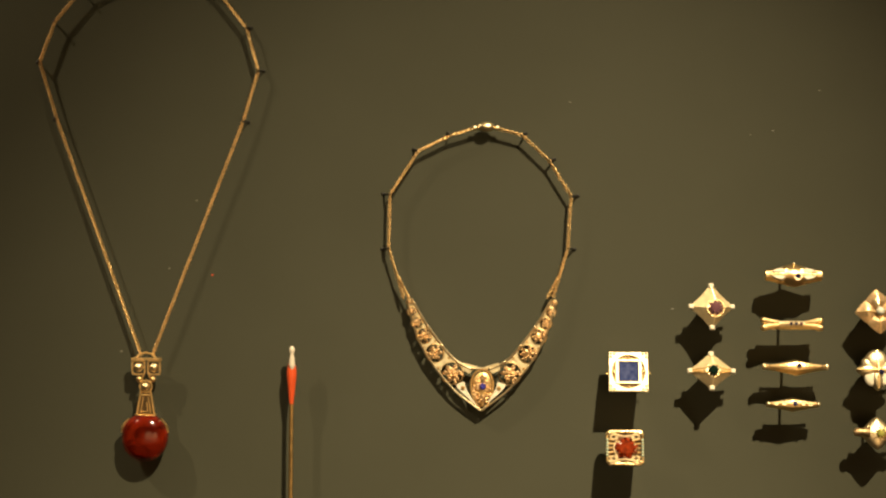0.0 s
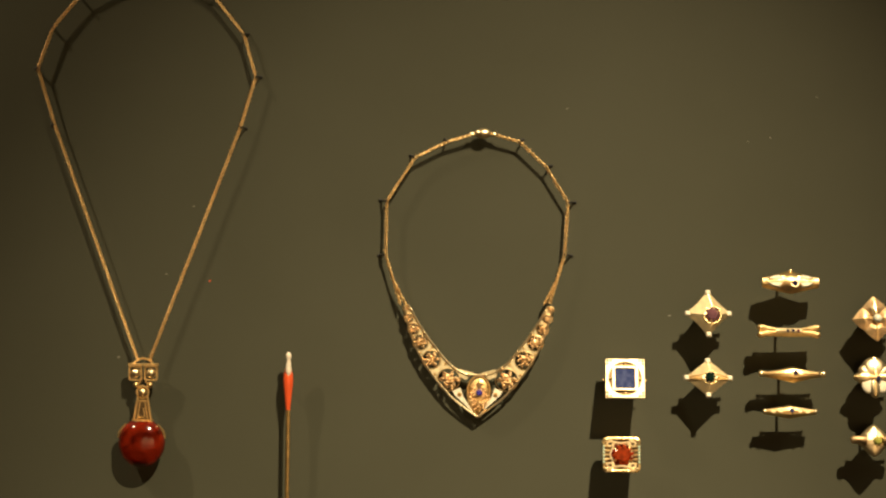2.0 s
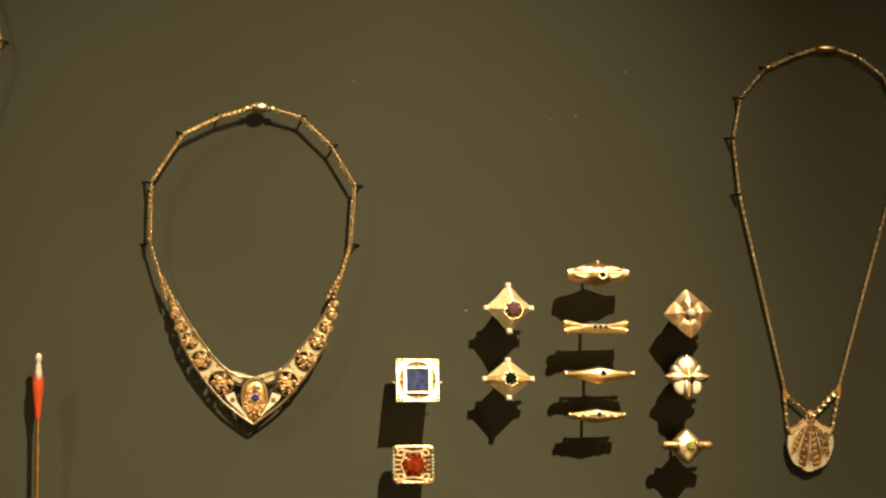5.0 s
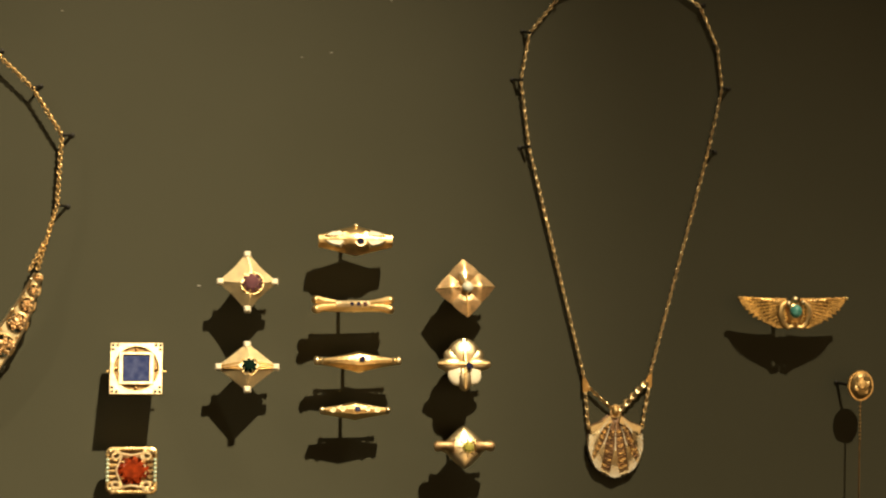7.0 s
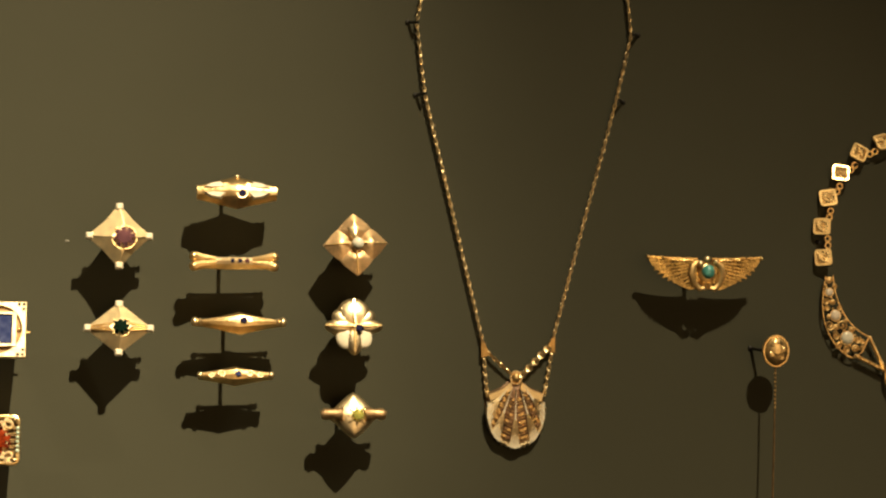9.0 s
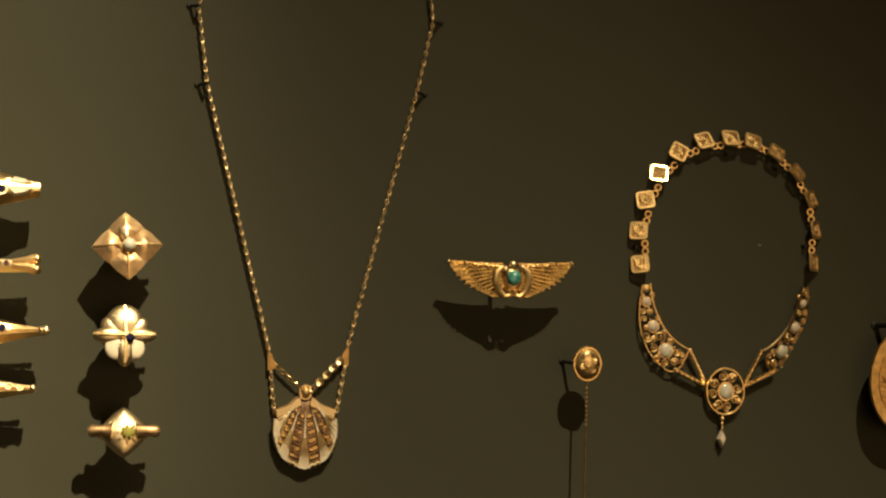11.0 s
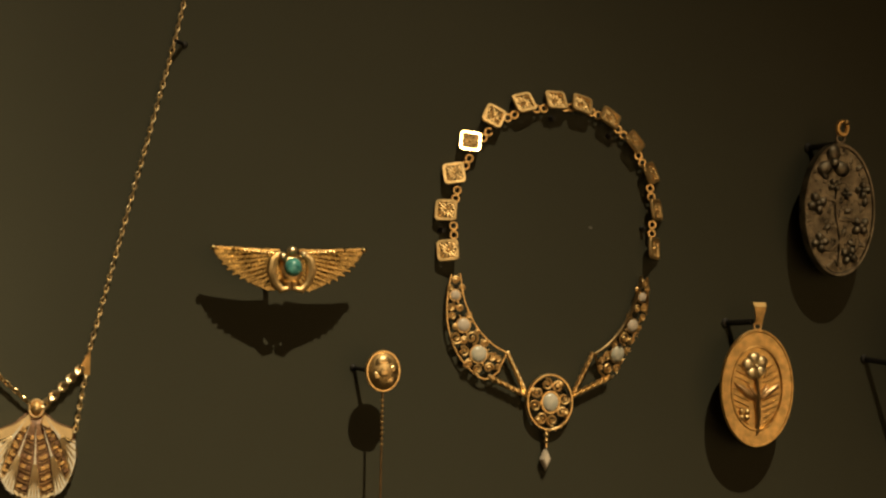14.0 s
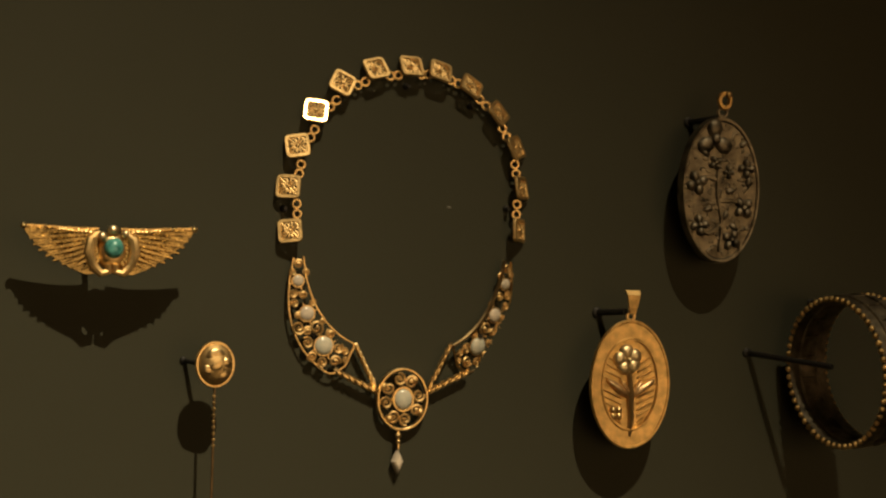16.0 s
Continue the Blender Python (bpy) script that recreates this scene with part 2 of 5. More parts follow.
def chain(bm, pts, h, pitch=1.7, length=2.3, width=1.7, wire=0.36, sides=5, n=9):
    """Oval links, each turned a quarter against the next, along a polyline."""
    rng = random.Random(len(pts) * 7 + int(pts[0][0]))
    for i, ((x, z), a) in enumerate(along(pts, pitch)):
        quarter = radians(22 + 56 * (i % 2) + rng.uniform(-12, 12))
        m = Matrix.Translation(V(x, z, h)) @ Matrix.Rotation(-a + rng.uniform(-0.06, 0.06), 4, "Y") @ Matrix.Rotation(quarter, 4, "X")
        ring = []
        for k in range(n):
            b = 2 * math.pi * k / n
            ring.append(m @ Vector((length / 2 * math.cos(b) * MM, 0, width / 2 * math.sin(b) * MM)))
        rows = []
        axis = (m.to_3x3() @ Vector((0, 1, 0))).normalized()
        mid = m.translation
        for p in ring:
            out = (p - mid).normalized()
            rows.append([bm.verts.new(p + (out * math.cos(2 * math.pi * s / sides) + axis * math.sin(2 * math.pi * s / sides)) * wire * MM) for s in range(sides)])
        for k in range(n):
            a_, b_ = rows[k], rows[(k + 1) % n]
            for s in range(sides):
                t = (s + 1) % sides
                bm.faces.new((a_[s], a_[t], b_[t], b_[s]))


def arc_points(pts, n=8):
    """A smooth curve through points (Catmull-Rom)."""
    out = []
    p = [pts[0], *pts, pts[-1]]
    for i in range(1, len(p) - 2):
        for k in range(n):
            u = k / n
            out.append(tuple(0.5 * (2 * b + (c - a) * u + (2 * a - 5 * b + 4 * c - d) * u * u + (3 * b - a - 3 * c + d) * u ** 3)
                             for a, b, c, d in zip(p[i - 1], p[i], p[i + 1], p[i + 2])))
    out.append(tuple(pts[-1]))
    return out


# ---- the showcase ----
def slab(name, x0, x1, y0, y1, z0, z1, mat, label, category):
    bm = bmesh.new()
    bmesh.ops.create_cube(bm, size=1, matrix=Matrix.Translation(((x0 + x1) / 2, (y0 + y1) / 2, (z0 + z1) / 2)) @ Matrix.Diagonal((x1 - x0, y1 - y0, z1 - z0, 1)))
    me = bpy.data.meshes.new(name)
    bm.to_mesh(me)
    bm.free()
    me.materials.append(mat)
    return tagged(new(name, me), label, category, kind="structure")


slab("wall_back", -1.2, 1.6, 0.0, 0.02, 0.75, 2.3, PANEL, "olive grey painted back panel of the showcase", "panel")
slab("wall_beside", -2.5, -1.2, 0.0, 0.02, 0.0, 3.2, CASE, "dark plain wall beside the showcase", "wall")
slab("wall_beside", 1.6, 3.5, 0.0, 0.02, 0.0, 3.2, CASE, "dark plain wall beside the showcase", "wall")
slab("wall_left", -2.52, -2.5, -3.2, 0.02, 0.0, 3.2, CASE, "dark plain side wall of the gallery", "wall")
slab("wall_right", 3.5, 3.52, -3.2, 0.02, 0.0, 3.2, CASE, "dark plain side wall of the gallery", "wall")
# unseen wall, added so that the gold has something bright to mirror
slab("wall_reflector", -2.52, 3.52, -3.22, -3.2, 0.0, 3.2, REFLECTOR, "unseen cream wall added across the room as a reflector", "wall")
slab("wall_base", -1.2, 1.6, 0.0, 0.02, 0.0, 0.75, CASE, "dark base under the back panel", "wall")
slab("wall_top", -1.2, 1.6, 0.0, 0.02, 2.3, 3.2, CASE, "dark head above the back panel", "wall")
slab("ceiling", -2.52, 3.52, -3.22, 0.02, 3.2, 3.22, CASE, "dark ceiling of the gallery", "ceiling")
slab("floor", -2.52, 3.52, -3.22, 0.02, -0.02, 0.0, FLOOR, "dark carpet floor of the gallery", "floor")


# ---- mounting pins ----
def mounting_pin(x, z, h, bx=0.0, bz=0.0, r=0.55, hook=0.0):
    """A black steel pin from the panel at (x + bx, z + bz) to h in front of (x, z)."""
    root = thing("mounting_pin", x + bx, z + bz, "thin black steel mounting pin fixed into the panel", "pin", "mounting pins")
    bm = bmesh.new()
    pts = [V(x + bx, z + bz, -0.5), V(x + bx * 0.5, z + bz * 0.5, h * 0.5), V(x, z, h)]
    if hook:
        pts.append(V(x, z + hook, h + 0.5))
    tube(bm, pts, r, sides=8)
    part("rod", bm, STEEL, root)
    bm = bmesh.new()
    dome(bm, oval(x + bx, z + bz, r * 1.7, r * 1.7, 10), 0, 0.8, steps=3)
    part("collar", bm, STEEL, root)
    return root


def chain_pins(spots, h, centre, out=3.4):
    for x, z in spots:
        d = math.hypot(x - centre[0], z - centre[1])
        mounting_pin(x, z, h + 1.2, (x - centre[0]) / d * out, (z - centre[1]) / d * out * 0.4, 0.6)


# ---- necklace with the red egg pendant ----
def egg_necklace():
    root = thing("pendant_necklace", -184, 1300, "long gold chain necklace with a red amber egg pendant", "necklace")
    h = 5
    left = [(-187.4, 1341), (-234.5, 1471), (-244, 1502), (-235.6, 1524.6), (-221, 1542), (-203, 1551)]
    right = [(-180.6, 1341), (-131.1, 1470), (-122.8, 1498), (-129.5, 1521.4), (-146.5, 1542.5), (-163, 1551)]
    for side in (left, right):
        bm = bmesh.new()
        chain(bm, side, h, 1.35, 1.75, 1.6, 0.32)
        part("chain", bm, GOLD_FILIGREE, root, "fine gold cable chain")
    bm = bmesh.new()
    chain(bm, [left[-1], (-183, 1555), right[-1]], h, 1.35, 1.75, 1.6, 0.32)
    part("chain", bm, GOLD_FILIGREE, root)
    x, h = -184, 8
    bm = bmesh.new()
    plate(bm, box_outline(x + 0.4, 1338.4, 16.6, 1.5), h - 1, h + 1.6, 0.2)
    tube(bm, [V(x - 6, 1338.4, h), V(x - 3.4, 1341, h - 1), V(x, 1342, h - 1), V(x + 3.4, 1341, h - 1), V(x + 6, 1338.4, h)], 0.6)
    part("crossbar", bm, GOLD_FILIGREE, root)
    for sx in (-1, 1):
        bm = bmesh.new()
        cx = x + 0.2 + sx * 4.3
        ring_plate(bm, box_outline(cx, 1333.6, 7.6, 8.2, 1.2), box_outline(cx, 1333.6, 5.8, 6.4, 1.2), h - 1, h + 0.8)
        tube(bm, flat([(cx - sx * 3, 1329.5), (cx - sx * 1.4, 1327.4), (cx, 1326.4)], h), 0.55)
        part("side_frame", bm, GOLD_FILIGREE, root)
        bm = bmesh.new()
        ball(bm, cx, 1333.8, h, 2.7, u=14, v=10)
        part("bead", bm, GOLD_PALE, root)
        bm = bmesh.new()
        ball(bm, cx - sx * 0.4, 1327.2, h + 0.2, 1.7, u=12, v=8)
        part("small_bead", bm, GOLD, root)
    bm = bmesh.new()
    ball(bm, x, 1323.2, h + 0.4, 2.3, u=14, v=9)
    part("middle_bead", bm, GOLD_PALE, root)
    bm = bmesh.new()
    tube(bm, flat(oval(x, 1323.2, 3.3, 3.3, 16), h), 0.6, True)
    for sx in (-1, 1):
        tube(bm, flat([(x + sx * 2.6, 1320.6), (x + sx * 5.0, 1307)], h), 0.65)
        tube(bm, flat([(x + sx * 1.4, 1317.6), (x + sx * 2.7, 1308.6)], h), 0.45)
    tube(bm, flat([(x - 2.4, 1318.4), (x + 2.4, 1318.4)], h), 0.5)
    tube(bm, flat([(x - 2.4, 1309.4), (x + 1.2, 1309.4), (x + 0.5, 1314.6)], h), 0.42)
    tube(bm, flat([(x - 5.2, 1307), (x + 5.2, 1307)], h), 0.8)
    stem = part("key_pattern_stem", bm, GOLD_FILIGREE, root)
    bm = bmesh.new()
    plate(bm, [(x - 2.4, 1319.5), (x - 4.6, 1307.4), (x + 4.6, 1307.4), (x + 2.4, 1319.5)], h - 1.6, h - 0.4, 0.1)
    part("stem_ground", bm, SHAFT, stem)
    bm = bmesh.new()
    ball(bm, x - 0.4, 1295, 7.4, 12.9, 13.4, 7.4, 36, 24)
    egg = part("egg", bm, AMBER, root, "glossy red amber egg with darker veins")
    bm = bmesh.new()
    for side in (-1, 1):
        tube(bm, [V(x - 0.4 + side * a, b, 8.0) for a, b in ((8.6, 1305.6), (10.6, 1303.6), (12.2, 1301.0), (12.9, 1297.8))], 0.75, sides=6, taper=[0.5, 0.9, 1.2, 0.9])
    dome(bm, oval(x - 0.4, 1307.4, 6.4, 1.1, 16), 5, 11, steps=3)
    part("claw_cap", bm, GOLD, egg, "gold cap with thin claws")
    chain_pins([(-234.5, 1471), (-244, 1502), (-235.6, 1524.6), (-131.1, 1470), (-122.8, 1498), (-129.5, 1521.4), (-146.5, 1542.5), (-221, 1542)], 6, (-184, 1480), 2.4)


egg_necklace()


# ---- stick pins ----
def coral_pin():
    x, h = -103.2, 8.5
    root = thing("stick_pin", x, 1300, "gold stick pin with an orange coral drop and pale tip", "stick pin")
    bm = bmesh.new()
    prof = [(1341.0, 0.7), (1338.5, 1.4), (1335, 2.3), (1332, 2.75), (1328, 2.6), (1323, 2.0), (1318, 1.5), (1314.4, 1.2)]
    skin(bm, [[Vector(((x + r * math.cos(a)) * MM, -(h + r * math.sin(a)) * MM, z * MM)) for a in (2 * math.pi * i / 16 for i in range(16))] for z, r in prof])
    part("coral_drop", bm, CORAL, root)
    # pearl colour drawn down over the coral stands in for a white highlight
    bm = bmesh.new()
    prof = [(1346.4, 0.6), (1345.2, 1.5), (1343.6, 1.6), (1342.2, 1.0), (1340, 1.4), (1336, 1.8), (1332.6, 0.5)]
    skin(bm, [[Vector(((x + 0.3 + r * math.cos(a)) * MM, -(h + 1.6 + r * math.sin(a)) * MM, z * MM)) for a in (2 * math.pi * i / 12 for i in range(12))] for z, r in prof])
    part("finial", bm, PEARL_AND_GLEAM, root, "pale finial, its white gleam put into the colour")
    bm = bmesh.new()
    tube(bm, [V(x, 1315, h), V(x - 0.2, 1285, h), V(x - 0.4, 1240, h)], 1.15, sides=8)
    part("shaft", bm, GOLD_DULL, root)
    mounting_pin(x, 1326, h - 1.5, -1.5, 1, 0.5)
    mounting_pin(x - 0.4, 1248, h - 0.6, -1.5, 1, 0.5)


coral_pin()


def gold_stud_pin():
    x, z, h = 387.6, 1327.9, 15.5
    root = thing("stick_pin", x, z, "thin stick pin with a domed gold nugget head", "stick pin")
    bm = bmesh.new()
    dome(bm, oval(x, z, 5.2, 6.2, 28), h - 2, h + 2.4, steps=6)
    head = part("head", bm, GOLD_FILIGREE, root)
    for dx, dz, r in ((-0.4, 2.4, 2.7), (-2.2, -1.4, 2.0), (1.6, -2.6, 2.2), (2.4, 0.6, 1.8), (-0.2, -0.4, 2.2)):
        bm = bmesh.new()
        ball(bm, x + dx, z + dz, h + 1.7 - 0.06 * (dx * dx + dz * dz), r, r * 0.85, 0.8, 14, 8)
        part("nugget", bm, GOLD, head)
    bm = bmesh.new()
    ring_plate(bm, oval(x, z, 5.5, 6.5, 28), oval(x, z, 4.7, 5.7, 28), h - 1.8, h - 0.3)
    part("rim", bm, GOLD, head)
    bm = bmesh.new()
    tube(bm, [V(x, z - 6, h - 1), V(x - 0.4, z - 50, h - 1), V(x - 0.8, z - 80, h - 1)], 0.36, sides=6)
    part("shaft", bm, SHAFT, root)
    bm = bmesh.new()
    for i in range(9):
        a = z - 9 - i * 1.7
        ball(bm, x - 0.1, a, h - 1, 0.5, 0.6, 0.5, 8, 5)
    part("twisted_collar", bm, GOLD_OLD, root)
    mounting_pin(x - 0.6, z - 0.6, h - 2.5, -5.4, 1, 0.65)


gold_stud_pin()


# ---- collar necklace with openwork plates ----
def rosette(bm, x, z, h, r, seed):
    """A lumpy, granulated flower with an uneven outline."""
    rng = random.Random(seed)
    dome(bm, star(x, z, r * 0.66, r * 0.66, 0.75, 24, 6), h - 0.6, h + 0.7, steps=3)
    for i in range(6):
        a = math.pi * i / 3 + rng.uniform(-0.2, 0.2)
        tube(bm, flat(spiral(x + r * 0.62 * math.cos(a), z + r * 0.62 * math.sin(a), r * 0.24, 1.1, a, 1, 8), h + 0.5), r * 0.07, sides=5)
    for i in range(20):
        a, k = rng.uniform(0, 6.28), rng.uniform(0.15, 0.92)
        q = r * rng.uniform(0.08, 0.17)
        ball(bm, x + k * r * math.cos(a), z + k * r * math.sin(a), h + 1.0 - 0.6 * k, q * 1.2, q, q * 1.1, 7, 5)


def collar_web(outer, inner, c0, r0, c1, r1):
    """The outline between two round openings and the two rails."""
    def stretch(rail):
        a = min(range(len(rail)), key=lambda i: math.dist(rail[i], c0))
        b = min(range(len(rail)), key=lambda i: math.dist(rail[i], c1))
        return rail[a:b + 1] if b > a else [rail[a], rail[b]]

    def arc(c, r, p, q):
        """Round c from the side of p to the side of q, by the way that faces the other opening."""
        a, b = math.atan2(p[1] - c[1], p[0] - c[0]), math.atan2(q[1] - c[1], q[0] - c[0])
        d = (b - a + math.pi) % (2 * math.pi) - math.pi
        other = c1 if c == c0 else c0
        mid = a + d / 2
        if math.cos(mid - math.atan2(other[1] - c[1], other[0] - c[0])) < 0:
            d -= math.copysign(2 * math.pi, d)
        return [(c[0] + r * math.cos(a + d * i / 10), c[1] + r * math.sin(a + d * i / 10)) for i in range(1, 10)]
    o, n = stretch(outer), stretch(inner)
    return o + arc(c1, r1, o[-1], n[-1]) + n[::-1] + arc(c0, r0, n[0], o[0])


def collar_necklace():
    root = thing("collar_necklace", 2, 1390, "gold collar necklace with openwork plates and a blue centre stone", "necklace")
    h = 6
    left = [(-3.5, 1467), (-16.6, 1463), (-34.3, 1454.2), (-49.7, 1430.1), (-50.2, 1400.5), (-41.6, 1372.5)]
    right = [(9.3, 1467), (23.2, 1463.2), (37.9, 1449.4), (50.1, 1429.9), (48.5, 1401.2), (40.6, 1374.0)]
    for side, s in ((left, -1), (right, 1)):
        bm = bmesh.new()
        chain(bm, side, h, 1.35, 1.75, 1.6, 0.32)
        part("chain", bm, GOLD_FILIGREE, root, "fine gold cable chain")
        bm = bmesh.new()
        a = side[-1]
        chain(bm, [(a[0] + s * 2.6, a[1] + 11), (a[0] - s * 3.4, a[1] - 0.5)], h + 0.4, 1.35, 1.75, 1.5, 0.32)
        part("short_chain", bm, GOLD_FILIGREE, root)
    bm = bmesh.new()
    dome(bm, oval(2.9, 1467.8, 4.8, 2.8, 20), h - 1, h + 2, steps=4)
    for s in (-1, 1):
        dome(bm, oval(2.9 + s * 6.2, 1467.2, 1.8, 1.5, 10), h - 0.6, h + 1, steps=3)
    part("clasp", bm, GOLD_PALE, root, "oval polished gold clasp")
    # the two curved rails of each half
    for s in (-1, 1):
        k = lambda pts: [(1.2 + s * a, b) for a, b in pts]
        outer = arc_points(k([(0, 1311.4), (8, 1317), (16.5, 1324.3), (27.5, 1338), (35.4, 1352.4), (40.9, 1371)]), 7)
        inner = arc_points(k([(0, 1334.6), (7, 1335.2), (15.5, 1340.4), (24, 1350.4), (31.6, 1361), (38.6, 1373)]), 7)
        bm = bmesh.new()
        tube(bm, flat(outer, h + 0.2), 0.65, sides=7)
        part("outer_rail", bm, GOLD_PALE, root)
        bm = bmesh.new()
        tube(bm, flat(inner, h + 0.4), 0.6, sides=7)
        for j, (x, z) in enumerate(inner[5::7]):
            ball(bm, x, z, h + 0.9, 0.85, u=8, v=5)
        part("inner_rail", bm, GOLD_PALE, root)
        spots = ((16.0, 1331.9, 6.4), (25.6, 1342.9, 5.6), (31.7, 1352.4, 4.6), (35.6, 1359.8, 3.6), (38.3, 1365.8, 2.9), (40.0, 1371.0, 2.2))
        holes = []
        for j, (x, z, r) in enumerate(spots):
            c = (1.2 + s * x, z)
            reach = min(min(math.dist(c, p) for p in outer), min(math.dist(c, p) for p in inner))
            holes.append((c, min(r, reach + 0.8)))
            bm = bmesh.new()
            rosette(bm, *c, h, holes[-1][1] * 0.98, j + 10 * s)
            part("rosette", bm, GOLD_ROSE, root, "granulated rose gold flower")
            bm = bmesh.new()
            tube(bm, flat(oval(*c, holes[-1][1], holes[-1][1], 20), h + 0.2), 0.3, True, 5)
            part("rosette_ring", bm, GOLD, root)
        # cream plates left standing between the round openings
        for (c0, r0), (c1, r1) in zip(holes, holes[1:]):
            web = collar_web(outer, inner, c0, r0, c1, r1)
            bm = bmesh.new()
            plate(bm, web, h - 0.6, h + 0.25, 0.1)
            web_plate = part("pierced_plate", bm, ENAMEL_GREY, root, "small cream plate between openings", smooth=False)
            mx, mz = (c0[0] + c1[0]) / 2, (c0[1] + c1[1]) / 2
            for edge_ in (outer, inner):
                q = min(edge_, key=lambda p: math.dist(p, (mx, mz)))
                if r1 > 2.4:
                    bm = bmesh.new()
                    dome(bm, oval(mx + (q[0] - mx) * 0.74, mz + (q[1] - mz) * 0.74, r1 * 0.13, r1 * 0.13, 10), h + 0.2, h + 0.6, steps=2)
                    part("grey_stud", bm, GOLD_DULL, web_plate)
        bm = bmesh.new()
        wing = k([(1.6, 1313.2), (12.6, 1323.4), (13.8, 1325.6), (9.4, 1327.4), (7.8, 1322.5)])
        plate(bm, wing, h - 0.4, h + 0.6, 0.2)
        wedge = part("cream_plate", bm, ENAMEL, root, "cream enamelled plate", smooth=False)
        bm = bmesh.new()
        dome(bm, oval(1.2 + s * 9.9, 1323.8, 1.2, 1.2, 12), h + 0.5, h + 1.0, steps=3)
        part("grey_stud", bm, GOLD_DULL, wedge)
        bm = bmesh.new()
        plate(bm, k([(2, 1335.6), (9.8, 1337.8), (10.6, 1333.8), (6.4, 1331.8)]), h - 0.4, h + 0.5, 0.2)
        part("shoulder_plate", bm, ENAMEL_GREY, root, smooth=False)
    drop = [(1.9 + 7.2 * math.sin(a) * (1 - 0.16 * (1 - math.cos(a))), 1323.6 + 10.4 * math.cos(a) - (1.6 if math.cos(a) < -0.97 else 0)) for a in (2 * math.pi * i / 32 for i in range(32))]
    bm = bmesh.new()
    dome(bm, scaled(drop, (1.9, 1323), 0.86), h - 0.6, h + 1.6, "flat", 4, (1.9, 1323), 0.4)
    boss = part("teardrop", bm, GOLD_FILIGREE, root, "teardrop boss of granulated gold")
    bm = bmesh.new()
    tube(bm, flat(drop, h), 0.6, True)
    part("teardrop_rim", bm, GOLD, boss)
    rng = random.Random(4)
    bm = bmesh.new()
    for i in range(130):
        a, r = rng.uniform(0, 6.28), math.sqrt(rng.uniform(0.06, 1))
        x, z = 1.9 + 5.0 * r * math.sin(a), 1322.6 + 7.8 * r * math.cos(a)
        if z < 1318 and abs(x - 1.9) > (z - 1311.5) * 0.6:
            continue
        ball(bm, x, z, h + 1.6 - 0.6 * r, rng.uniform(0.5, 0.85), u=7, v=5)
    part("granulation", bm, GOLD_ROSE, boss)
    bm = bmesh.new()
    gem(bm, 2.2, 1324.9, h + 2.0, 2.0, 2.0, 1.2, 8)
    part("blue_stone", bm, SAPPHIRE, boss, "faceted deep blue stone")
    bm = bmesh.new()
    dome(bm, [(0.4, 1327.4), (2.0, 1332.6), (3.6, 1327.4), (2.0, 1326.2)], h + 1, h + 2.4, "peak", 2)
    part("pale_point", bm, GOLD_PALE, boss, smooth=False)
    root.location.y += 0.5 * MM
    chain_pins(left[1:5] + right[1:5], 5, (0, 1415), 4.2)
    mounting_pin(-24, 1344, 4.6, 0, 0, 0.5)
    mounting_pin(27, 1346, 4.6, 0, 0, 0.5)


collar_necklace()


# ---- brooches ----
H = 15


def lean_back(root, h, up, aside=0.0):
    """Tips a mounted thing by some degrees about its middle, h in front of the panel."""
    c = Matrix.Translation(Vector(root.location) + Vector((0, -h * MM, 0)))
    root.matrix_world = c @ Euler((radians(-up), 0, radians(aside))).to_matrix().to_4x4() @ c.inverted() @ Matrix.Translation(root.location)


def brooch_back(root, x, z, w, d=1.2):
    """The bar, hinge, catch and pin behind a brooch."""
    bm = bmesh.new()
    tube(bm, [V(x - w / 2, z + 1.2, H - 4.4), V(x + w / 2, z + 1.2, H - 4.4)], 0.6)
    for s in (-1, 1):
        tube(bm, [V(x + s * w * 0.45, z + 0.6, H - 1), V(x + s * w * 0.45, z + 1.2, H - 4.8)], 0.9)
    ball(bm, x + w / 2 + 0.6, z + 1.2, H - 4.4, 0.9)
    part("pin_and_catch", bm, GOLD_DULL, root)
    mounting_pin(x - 1.0, z, H - 2, -4.2, 0.5, 0.75)
    lean_back(root, H, 17, 1)


def gallery(root, outline, depth=4.5, k=0.9):
    bm = bmesh.new()
    c = middle(outline)
    skin(bm, [[V(x, z, H - depth) for x, z in scaled(outline, c, k)], [V(x, z, H) for x, z in scaled(outline, c, k * 0.98)]])
    part("gallery", bm, GOLD_DULL, root)


